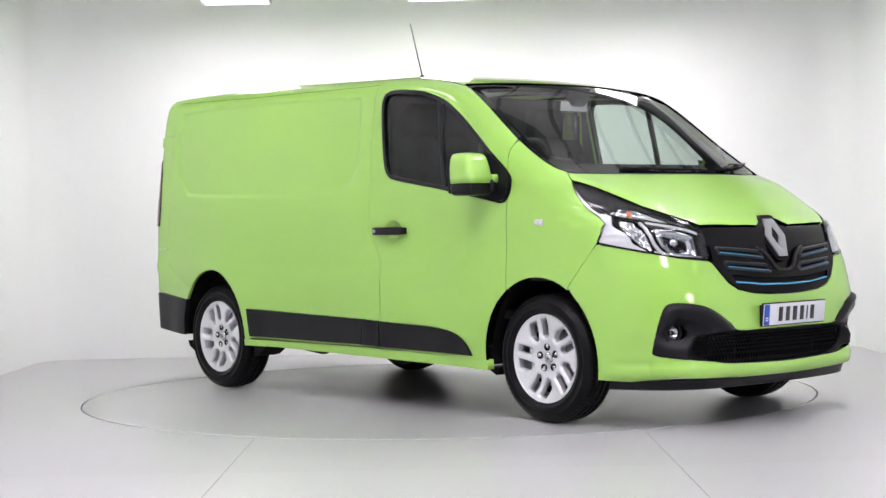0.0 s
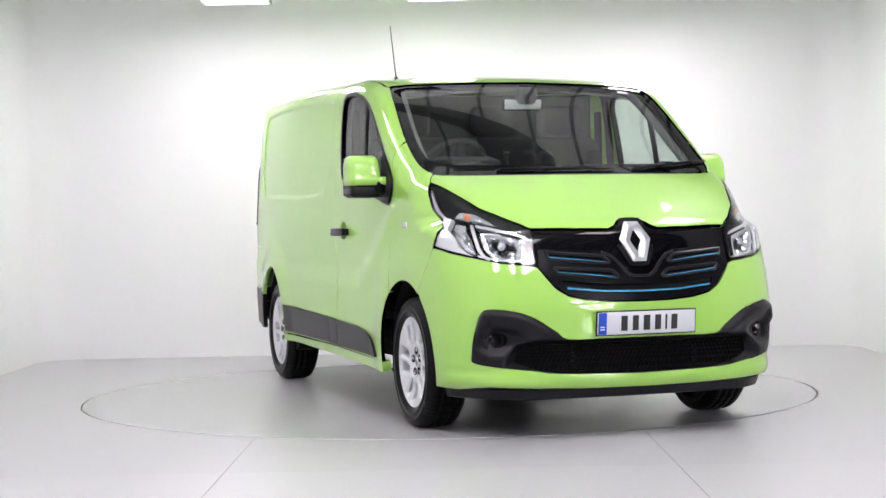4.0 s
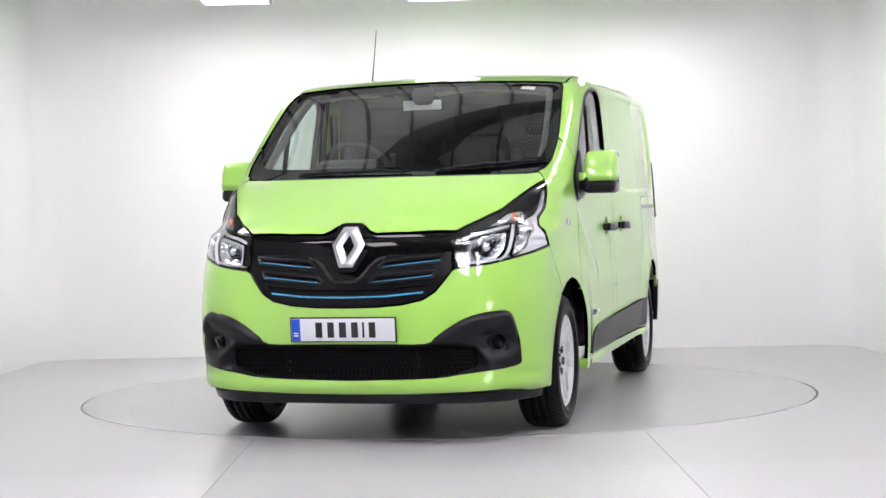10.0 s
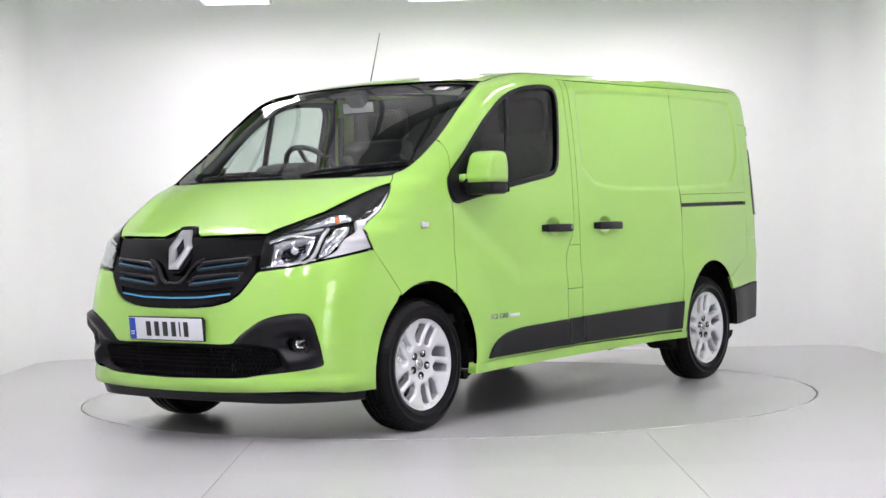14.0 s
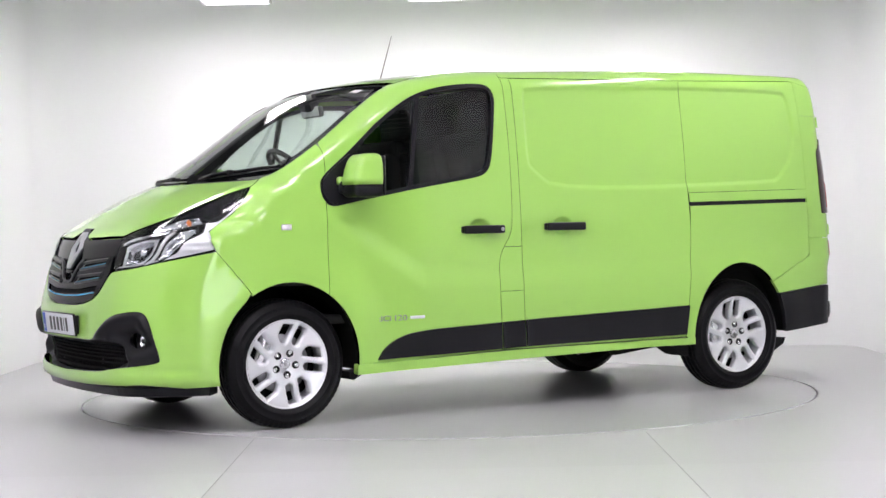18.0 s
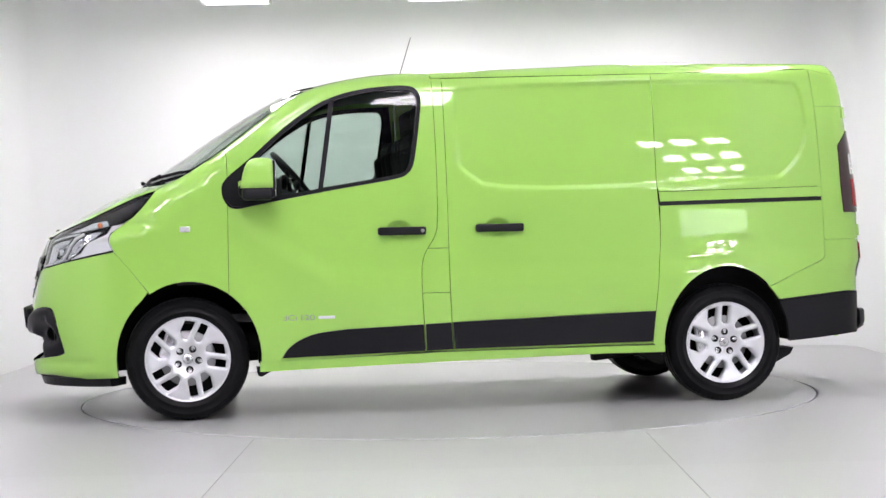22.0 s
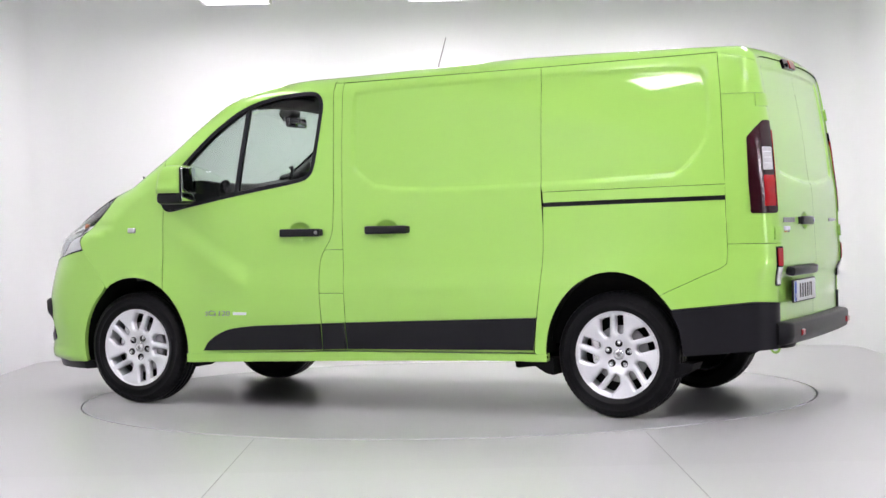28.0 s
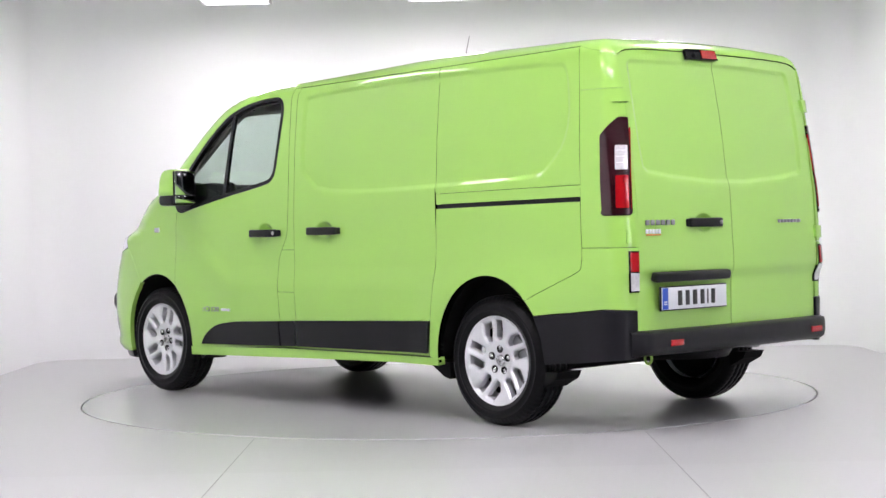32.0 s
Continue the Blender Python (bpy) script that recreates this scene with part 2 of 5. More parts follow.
def flat(kind, p):
    """The layout coordinates of points on the skin."""
    p = np.asarray(p, float).reshape(-1, 3)
    if kind == "side":
        q = p[:, [0, 2]]
    elif kind in ("front", "back"):
        q = p[:, [1, 2]]
    elif kind == "top":
        q = p[:, [0, 1]]
    elif kind == "nose":
        q = np.stack([np.arctan2(p[:, 1], p[:, 0] - NOSE), p[:, 2]], 1)
    else:
        q = np.stack([np.arctan2(p[:, 1], TAIL - p[:, 0]), p[:, 2]], 1)
    return [tuple(a) for a in q]


# ---- mesh helpers ----
def mesh_of(name, verts, faces, mat, normals=None, smooth=True):
    me = bpy.data.meshes.new(name)
    me.from_pydata([tuple(map(float, v)) for v in verts], [], [tuple(map(int, f)) for f in faces])
    me.materials.append(mat)
    if smooth:
        me.shade_smooth()
    if normals is not None:
        me.normals_split_custom_set_from_vertices([tuple(map(float, n)) for n in normals])
    return me


def part(name, bm, mat, parent, label=""):
    """Links a bmesh, or a finished mesh, as one object under its thing."""
    if isinstance(bm, bpy.types.Mesh):
        me = bm
    else:
        me = bpy.data.meshes.new(name)
        bm.to_mesh(me)
        bm.free()
        me.materials.append(mat)
    ob = new(name, me)
    ob.parent = parent
    if label:
        tagged(ob, label)
    return ob


def empty(name, m=None):
    ob = new(name)
    ob.empty_display_size = 0.2
    if m is not None:
        ob.matrix_basis = m
    return ob


def box(size, at=(0, 0, 0), bevel=0.0, segments=2, turn=(0, 0, 0), bm=None):
    """A bevelled box in a bmesh of its own, or added to one."""
    own = bmesh.new()
    bmesh.ops.create_cube(own, size=1)
    bmesh.ops.scale(own, vec=size, verts=own.verts)
    if bevel:
        bmesh.ops.bevel(own, geom=own.edges[:] + own.verts[:], offset=min(bevel, min(size) * 0.49), segments=segments, profile=0.5, affect="EDGES")
    for f in own.faces:
        f.smooth = bevel > 0
    bmesh.ops.transform(own, matrix=pose(*at, *turn), verts=own.verts)
    return join(own, bm)


def join(own, bm):
    if bm is None:
        return own
    me = bpy.data.meshes.new("joined")
    own.to_mesh(me)
    own.free()
    bm.from_mesh(me)
    bpy.data.meshes.remove(me)
    return bm


def tube(points, r, sides=10, bm=None, closed=False):
    """A round bar along points."""
    own = bmesh.new()
    pts = [Vector(p) for p in points]
    n, rings = len(pts), []
    for i, p in enumerate(pts):
        a = pts[(i - 1) % n] if closed or i else pts[0]
        b = pts[(i + 1) % n] if closed or i < n - 1 else pts[-1]
        d = (b - a).normalized()
        u = d.cross(Vector((0.13, 0.21, 0.97))).normalized()
        w = d.cross(u)
        rr = r[i] if isinstance(r, (list, tuple)) else r
        rings.append([own.verts.new(p + rr * (math.cos(k * math.tau / sides) * u + math.sin(k * math.tau / sides) * w)) for k in range(sides)])
    for i in range(n if closed else n - 1):
        for k in range(sides):
            own.faces.new((rings[i][k], rings[i][(k + 1) % sides], rings[(i + 1) % n][(k + 1) % sides], rings[(i + 1) % n][k])).smooth = True
    if not closed:
        own.faces.new(rings[0][::-1])
        own.faces.new(rings[-1])
    bmesh.ops.recalc_face_normals(own, faces=own.faces)
    return join(own, bm)


def lathe(profile, axis="y", segments=64, bm=None, at=(0, 0, 0), wobble=None):
    """A turned body; profile: (radius, along the axis)."""
    own = bmesh.new()
    rings = []
    for k in range(segments):
        a = k * math.tau / segments
        ring = []
        for i, (r, h) in enumerate(profile):
            rr = r + (wobble(i, k) if wobble else 0)
            c, s = rr * math.cos(a), rr * math.sin(a)
            q = {"y": (c, h, s), "z": (c, s, h), "x": (h, c, s)}[axis]
            ring.append(own.verts.new(Vector(q) + Vector(at)))
        rings.append(ring)
    for k in range(segments):
        a, b = rings[k], rings[(k + 1) % segments]
        for i in range(len(profile) - 1):
            own.faces.new((a[i], b[i], b[i + 1], a[i + 1])).smooth = True
    bmesh.ops.remove_doubles(own, verts=own.verts, dist=1e-6)
    bmesh.ops.recalc_face_normals(own, faces=own.faces)
    return join(own, bm)


def disc(r, depth, axis="y", segments=24, at=(0, 0, 0), bm=None, bevel=0.15):
    b = min(r, depth) * bevel
    return lathe([(0, -depth / 2), (r - b, -depth / 2), (r, -depth / 2 + b), (r, depth / 2 - b), (r - b, depth / 2), (0, depth / 2)], axis, segments, bm, at)


def rounded(pts, closed=True, per=4):
    """A smooth loop through the given places."""
    p, n, out = [np.array(q, float) for q in pts], len(pts), []
    for i in range(n if closed else n - 1):
        a, b, c, d = (p[(i + k) % n] if closed else p[min(max(i + k, 0), n - 1)] for k in (-1, 0, 1, 2))
        for j in range(per):
            s = j / per
            out.append(tuple(0.5 * (2 * b + (c - a) * s + (2 * a - 5 * b + 4 * c - d) * s * s + (3 * b - a - 3 * c + d) * s**3)))
    if not closed:
        out.append(tuple(p[-1]))
    return out


def dense(loop, h):
    out = []
    for a, b in zip(loop, loop[1:] + loop[:1]):
        a, b = np.array(a), np.array(b)
        n = max(1, int(math.ceil(np.linalg.norm(b - a) / h)))
        out += [tuple(a + (b - a) * i / n) for i in range(n)]
    return out


def area(loop):
    return 0.5 * sum(a[0] * b[1] - b[0] * a[1] for a, b in zip(loop, loop[1:] + loop[:1]))


def inset(loop, by):
    """The loop drawn in by a small amount (out, for a negative one)."""
    s = 1 if area(loop) > 0 else -1
    p = [np.array(q) for q in loop]
    out, n = [], len(p)
    for i in range(n):
        d1, d2 = p[i] - p[i - 1], p[(i + 1) % n] - p[i]
        n1, n2 = np.array((-d1[1], d1[0])), np.array((-d2[1], d2[0]))
        n1, n2 = n1 / (np.linalg.norm(n1) + 1e-12), n2 / (np.linalg.norm(n2) + 1e-12)
        m = n1 + n2
        m = m / max(np.dot(m, m) / 2, 0.5)
        out.append(tuple(p[i] + s * by * m))
    return out


def round_corners(loop, r):
    """Cuts each corner of a loop round by a small length."""
    out, p, n = [], [np.array(q, float) for q in loop], len(loop)
    for i in range(n):
        a, b, c = p[i - 1], p[i], p[(i + 1) % n]
        d, e = b + (a - b) * r / np.linalg.norm(a - b), b + (c - b) * r / np.linalg.norm(c - b)
        out += [tuple(d), tuple(0.25 * d + 0.5 * b + 0.25 * e), tuple(e)]
    return out


from mathutils.geometry import delaunay_2d_cdt


def close_to(loop, x, z, by):
    q = np.array(loop)
    (x0, z0), (x1, z1) = q.min(0) - by, q.max(0) + by
    return np.nonzero((x > x0) & (x < x1) & (z > z0) & (z < z1))[0]


def fill(loop, holes, h, finer=()):
    """Triangles that fill a flat loop round its holes, with points h apart. Returns points, triangles, loops of indices."""
    loops = [dense(loop, h)] + [dense(list(q), h * 0.8) for q in holes]
    verts, edges, spans = [], [], []
    for q in loops:
        k = len(verts)
        verts += q
        edges += [(k + i, k + (i + 1) % len(q)) for i in range(len(q))]
        spans.append((k, len(q)))
    q = np.array(loops[0])
    gx, gz = np.meshgrid(np.arange(q[:, 0].min() + h / 2, q[:, 0].max(), h), np.arange(q[:, 1].min() + h / 2, q[:, 1].max(), h))
    gx[::2] += h / 2
    gx, gz = gx.ravel(), gz.ravel()
    keep = polygon_distance(loops[0], gx, gz) < -0.45 * h
    for o in loops[1:]:
        near = close_to(o, gx, gz, h)
        keep[near] &= polygon_distance(o, gx[near], gz[near]) > 0.45 * h
    verts += list(zip(gx[keep].tolist(), gz[keep].tolist()))
    if len(finer):
        keep = polygon_distance(loops[0], *np.array(finer).T) < -0.3 * h
        verts += [q for q, k in zip(finer, keep) if k]
    vs, _, fs, ov, _, _ = delaunay_2d_cdt([Vector(v) for v in verts], edges, [], 0, 1e-7)
    pts = np.array([tuple(v) for v in vs])
    tri = np.array([f for f in fs if len(f) == 3])
    mid = pts[tri].mean(1)
    ok = polygon_distance(loops[0], mid[:, 0], mid[:, 1]) < 0
    for o in loops[1:]:
        near = close_to(o, mid[:, 0], mid[:, 1], 0.0)
        ok[near] &= polygon_distance(o, mid[near, 0], mid[near, 1]) > 0
    back = {}
    for i, src in enumerate(ov):
        for s in src:
            back[s] = i
    rims = [[back[k + i] for i in range(n)] for k, n in spans]
    return pts, tri[ok], rims


def skin_mesh(name, kind, loop, mat, holes=(), h=0.03, out=0.0, depth=0.02, mirror=False, gap=0.0013, sag=None, finer=()):
    """A panel of the van's skin with turned-in edges. sag: sinks the panel by a function of its layout."""
    loop = inset(dense(list(loop), h), gap)
    holes = [inset(dense(list(q), h * 0.8), -gap) for q in holes]
    uv, tri, rims = fill(loop, holes, h, finer)
    p = lift(kind, uv)
    n = skin_normal(p)
    p = p + n * out
    if sag is not None:
        p = p - n * sag(uv[:, 0], uv[:, 1])[:, None]
    a, b, c = p[tri[:, 0]], p[tri[:, 1]], p[tri[:, 2]]
    if sag is not None:
        face = np.cross(b - a, c - a)
        face *= np.sign(np.einsum("ij,ij->i", face, n[tri[:, 0]]))[:, None]
        n = n * 1e-9
        for k in range(3):
            np.add.at(n, tri[:, k], face)
        n /= np.linalg.norm(n, axis=1)[:, None] + 1e-12
    flip = np.einsum("ij,ij->i", np.cross(b - a, c - a), n[tri[:, 0]]) < 0
    tri[flip] = tri[flip][:, ::-1]
    verts, normals, faces = [p], [n], [tuple(f) for f in tri]
    if depth:
        base = len(p)
        for r in rims:
            top, nn = p[r], n[r]
            along = np.roll(top, -1, 0) - np.roll(top, 1, 0)
            side = np.cross(along, nn)
            side /= np.linalg.norm(side, axis=1)[:, None] + 1e-12
            mid = top.mean(0)
            if r is rims[0] and np.einsum("ij,ij->i", side, top - mid).sum() < 0 or r is not rims[0] and np.einsum("ij,ij->i", side, top - mid).sum() > 0:
                side = -side
            verts += [top, top - nn * depth]
            normals += [side, side]
            k = len(r)
            for i in range(k):
                j = (i + 1) % k
                faces.append((base + i, base + j, base + k + j, base + k + i))
            base += 2 * k
    v, n = np.concatenate(verts), np.concatenate(normals)
    if mirror:
        v, n = v * (1, -1, 1), n * (1, -1, 1)
        faces = [f[::-1] for f in faces]
    return mesh_of(name, v, faces, mat, n)


def on_skin(*places):
    """Places on the skin: ('side', x, z), ('front', y, z), ('back', y, z) or ('top', x, y)."""
    return np.concatenate([lift(k, [(u, v)]) for k, u, v in places])


def loop_on(kind, places):
    return flat(kind, on_skin(*places))


def both(half):
    """A loop from its half with y > 0, given from the middle round to the middle, in a layout whose first coordinate changes sign."""
    return list(half) + [(-u, v) for u, v in reversed(half) if abs(u) > 1e-6]


# ---- the studio: white booth with rounded corners, open to a hall behind the camera ----
HALF, BACK, MOUTH, HIGH, ROUND, EAVES = 3.36, 3.28, -3.26, 3.15, 0.32, 5.6


def booth_plan(grow):
    r, out = ROUND, []
    x, y = HALF, BACK
    out.append((-x - grow, MOUTH))
    for k in range(13):
        a = math.pi - k * math.pi / 24
        out.append((-x + r + (r + grow) * math.cos(a), y - r + (r + grow) * math.sin(a)))
    for k in range(13):
        a = math.pi / 2 - k * math.pi / 24
        out.append((x - r + (r + grow) * math.cos(a), y - r + (r + grow) * math.sin(a)))
    out.append((x + grow, MOUTH))
    return out


def booth_wall():
    """Walls of the booth in one curved sheet, 12 cm thick."""
    inner, outer = booth_plan(0.0), booth_plan(0.12)
    bm = bmesh.new()
    levels = [(-0.02), HIGH + 0.1]
    cols = [[[bm.verts.new((x, y, z)) for z in levels] for x, y in ring] for ring in (inner, outer)]
    n = len(inner)
    for i in range(n - 1):
        a, b, c, d = cols[0][i], cols[0][i + 1], cols[1][i], cols[1][i + 1]
        for q in ((a[0], a[1], b[1], b[0]), (c[0], d[0], d[1], c[1]), (a[1], c[1], d[1], b[1]), (a[0], b[0], d[0], c[0])):
            bm.faces.new(q).smooth = True
    for i in (0, n - 1):
        a, c = cols[0][i], cols[1][i]
        bm.faces.new((a[0], c[0], c[1], a[1]))
    bmesh.ops.recalc_face_normals(bm, faces=bm.faces)
    for e in bm.edges:
        if len(e.link_faces) == 2 and e.calc_face_angle(0) > 0.6:
            e.smooth = False
    return bm


def structure(name, bm, mat, label, category):
    return tagged(part(name, bm, mat, None, label), category=category, kind="structure")


structure("wall_booth", booth_wall(), WALL_WHITE, "plain white painted studio wall with rounded corners", "wall")

DISC_R, GAP = 2.268, 0.011


def ring_floor():
    """The booth's floor: one sheet with a round opening for the turntable."""
    loop = [(-HALF - 0.05, MOUTH), (HALF + 0.05, MOUTH), (HALF + 0.05, BACK + 0.05), (-HALF - 0.05, BACK + 0.05)]
    r = DISC_R + GAP
    hole = [(r * math.cos(k * math.tau / 180), r * math.sin(k * math.tau / 180)) for k in range(180)]
    uv, tri, rims = fill(loop, [hole], 0.35)
    verts = [(u, v, 0.0) for u, v in uv]
    faces = [tuple(f) if area([tuple(uv[i]) for i in f]) > 0 else tuple(f)[::-1] for f in tri]
    base = len(verts)
    verts += [(*uv[i], -0.04) for i in rims[1]]
    k = len(rims[1])
    faces += [(rims[1][i], rims[1][(i + 1) % k], base + (i + 1) % k, base + i) for i in range(k)]
    return mesh_of("floor", verts, faces, FLOOR_GREY, smooth=False)


structure("floor", ring_floor(), FLOOR_GREY, "light grey painted studio floor around the turntable", "floor")
structure("floor_pit", lathe([(0, -0.06), (DISC_R + 0.05, -0.06), (DISC_R + 0.05, -0.02)], "z", 96), GAP_BLACK, "dark pit below the turntable's edge", "floor")
structure("floor_threshold", box((30.2, 20.9, 0.05), (6, MOUTH - 10.4502, -0.0255), 0.0), THRESHOLD_GREY, "pale glossy hall floor before the studio", "floor")
for side in (-1, 1):
    structure("floor_seam", box((0.004, 1.1, 0.002), (side * 0.985, -2.68, 0.0002)), SEAM_GREY, "thin dark joint in the studio floor", "floor")
    structure("floor_seam", box((0.004, 2.4, 0.002), (side * 0.985, -4.47, 0.0002)), SEAM_GREY, "thin dark joint in the hall floor", "floor")

turntable = tagged(empty("turntable"), "round light grey turntable flush with the studio floor", "turntable")


def flat_lathe(profile):
    b = lathe(profile, "z", 180)
    for f in b.faces:
        f.smooth = False
    return b


part("turntable_rim", flat_lathe([(DISC_R - 0.05, 0.0022), (DISC_R - 0.004, 0.0022), (DISC_R - 0.001, -0.001), (DISC_R - 0.05, -0.004)]), TABLE_GREY, turntable)
part("turntable_plate", flat_lathe([(0, 0.0015), (0.6, 0.0015), (1.2, 0.0015), (1.8, 0.0015), (DISC_R - 0.003, 0.0015), (DISC_R, -0.0015), (DISC_R, -0.03), (0, -0.03)]), TABLE_GREY, turntable)
# Unseen wall, added to throw light back onto the van's flank.
structure("wall_bounce", box((0.12, 5.6, HIGH + 0.12), (-HALF - 0.06, MOUTH - 2.802, (HIGH + 0.08) / 2)), WALL_WHITE, "unseen white side wall, added to bounce light onto the van", "wall")
# ---- the hall behind the camera ----
HALL_X0, HALL_X1, HALL_Y = -9.1, 21.1, -22.1
HALL_MID = (HALL_X0 + HALL_X1) / 2
DOCK_X, DOCK_W, DOCK_H = 15.3, 5.6, 3.4


def dock_wall():
    """The hall's back wall with the opening of a loading door."""
    lo, hi = DOCK_X - DOCK_W / 2, DOCK_X + DOCK_W / 2
    b = box((lo - HALL_X0, 0.2, EAVES), ((lo + HALL_X0) / 2, HALL_Y, EAVES / 2))
    box((HALL_X1 - hi, 0.2, EAVES), ((hi + HALL_X1) / 2, HALL_Y, EAVES / 2), bm=b)
    box((DOCK_W, 0.2, EAVES - DOCK_H), (DOCK_X, HALL_Y, (EAVES + DOCK_H) / 2), bm=b)
    return b


structure("wall_hall_back", dock_wall(), HALL_WALL, "dim grey hall wall with an open loading door", "wall")
structure("backdrop_daylight", box((DOCK_W + 3.0, 0.05, DOCK_H + 2.0), (DOCK_X, HALL_Y - 1.6, DOCK_H / 2)), DAY_GLOW, "plain bright daylight outside the loading door", "backdrop")
for k in range(3):
    structure("door_rail", box((DOCK_W, 0.05, 0.10), (DOCK_X, HALL_Y - 0.05, 0.85 + 0.8 * k), 0.01), LAMP_BODY, "pale rail across the loading door", "door")
for side in (HALL_X0, HALL_X1):
    structure("wall_hall_side", box((0.2, 28, EAVES), (side, -8.2, EAVES / 2)), HALL_WALL, "dim grey side wall of the hall", "wall")
structure("wall_hall_far", box((HALL_X1 - HALL_X0, 0.2, EAVES), (HALL_MID, 5.8, EAVES / 2)), HALL_WALL, "dim grey hall wall behind the studio", "wall")
structure("floor_hall", box((HALL_X1 - HALL_X0, 9.2, 0.05), (HALL_MID, 1.34, -0.1)), THRESHOLD_GREY, "grey hall floor around the studio", "floor")
structure("ceiling_hall", box((HALL_X1 - HALL_X0 + 0.4, 28.2, 0.2), (HALL_MID, -8.2, EAVES + 0.1)), HALL_ROOF, "pale sheet-metal hall roof", "ceiling")


def roof_purlin(x):
    b = box((0.05, 27.8, 0.012), (x, -8.2, EAVES - 0.12))
    box((0.012, 27.8, 0.11), (x, -8.2, EAVES - 0.06), bm=b)
    return tagged(part("roof_purlin", b, HALL_WALL, None, "slim grey steel purlin under the pale hall roof"), category="beam", group="hall roof purlins")


def roof_girder(y):
    b = box((HALL_X1 - HALL_X0, 0.22, 0.03), (HALL_MID, y, EAVES - 0.52), 0.004)
    box((HALL_X1 - HALL_X0, 0.22, 0.03), (HALL_MID, y, EAVES - 0.135), 0.004, bm=b)
    box((HALL_X1 - HALL_X0, 0.03, 0.37), (HALL_MID, y, EAVES - 0.33), bm=b)
    return tagged(part("roof_girder", b, HALL_WALL, None, "dark steel girder across the hall roof"), category="beam", group="hall roof girders")


for k in range(42):
    roof_purlin(HALL_X0 + 0.6 + 0.7 * k)
for k in range(5):
    roof_girder(0.15 - 5.4 * k)


def ceiling_lamp(name, w, d, at, glow_mat, label, group, rod):
    lamp = tagged(empty(name, pose(*at)), label, "lamp", group)
    b = box((w + 0.06, 0.03, 0.09), (0, d / 2 + 0.015, 0.045), 0.004)
    box((w + 0.06, 0.03, 0.09), (0, -d / 2 - 0.015, 0.045), 0.004, bm=b)
    box((0.03, d, 0.09), (w / 2 + 0.015, 0, 0.045), 0.004, bm=b)
    box((0.03, d, 0.09), (-w / 2 - 0.015, 0, 0.045), 0.004, bm=b)
    part("frame", b, LAMP_BODY, lamp)
    for s in (-1, 1):
        part("hanger", tube([(s * w * 0.3, 0, 0.08), (s * w * 0.3, 0, rod)], 0.008, 6), STEEL, lamp)
    part("diffuser", box((w, d, 0.012), (0, 0, 0.012), 0.002), glow_mat, lamp, "glowing white diffuser")
    part("baffle", box((w, d, 0.004), (0, 0, 0.045)), LAMP_BODY, lamp)
    # Top panel glows only as added fill for the roof; hall lamps go without.
    part("upper_panel", box((w, d, 0.012), (0, 0, 0.078), 0.002), ROOF_FILL_GLOW if glow_mat is not HALL_GLOW else LAMP_BODY, lamp, "glowing upper panel, added to brighten the hall roof" if glow_mat is not HALL_GLOW else "white lamp back")
    return lamp


first = ceiling_lamp("studio_lamp", 0.48, 1.15, (-1.60, 1.95, 2.823), STUDIO_GLOW, "white rectangular ceiling lamp, switched on", "studio ceiling lamps", EAVES - 2.83)
for x, y, turn in ((0.01, 1.95, 0), (1.62, 1.95, 0), (-2.35, -0.6, 0), (2.3, -0.6, 0)):
    copy_thing(first, pose(x, y, 2.823 if y > 0 else 3.4, 0, 0, turn))
first = ceiling_lamp("front_lamp", 0.6, 0.8, (-1.1, -3.9, 3.9), FRONT_GLOW, "white rectangular lamp over the studio mouth, switched on", "studio mouth lamps", EAVES - 3.91)
first.matrix_basis = pose(-1.1, -3.9, 3.9, 0, 0, 90)
# The last one is an added fill light for the van's flank, out of view.
for x, y in ((0.7, -3.9), (2.5, -3.9), (-3.5, -5.0), (-2.4, -6.6)):
    copy_thing(first, pose(x, y, 3.9, 0, 0, 90))
first = ceiling_lamp("outer_lamp", 0.75, 1.3, (-0.12, -7.1, 4.0), FRONT_GLOW, "white rectangular lamp before the studio, switched on", "outer studio lamps", EAVES - 4.01)
copy_thing(first, pose(1.75, -7.1, 4.0))
first = ceiling_lamp("hall_lamp", 0.55, 1.3, (0, 0, 4.4), HALL_GLOW, "white hall lamp, switched on", "hall lamps", EAVES - 4.41)
for i in range(3):
    for j in range(3):
        far, across = 14.9 + 3.6 * j, 0.9 * (i - 1.6)
        at = pose(-0.36 + 0.607 * far + 0.795 * across, -1.29 - 0.795 * far + 0.607 * across, 4.4, 0, 0, 37.4)
        if i or j:
            copy_thing(first, at)
        else:
            first.matrix_basis = at


# ---- the van ----
van = tagged(empty("van"), "lime green panel van with black trim and silver wheels", "van")


def skin(name, kind, loop, mat=PAINT, parent=van, label="", **k):
    return part(name, skin_mesh(name, kind, loop, mat, **k), mat, parent, label)


def pair(name, kind, loop, mat=PAINT, parent=van, label="", **k):
    return [skin(name, kind, loop, mat, parent, label, mirror=m, **k) for m in (False, True)]


def dent_points(cx, cz, rx, rz, deep):
    """Closer points over a handle's cup."""
    g = [(cx + i * 0.008, cz + j * 0.008) for i in range(-12, 13) for j in range(-9, 10)]
    return [q for q in g if math.hypot((q[0] - cx) / rx, (q[1] - cz) / rz) < 1.15]


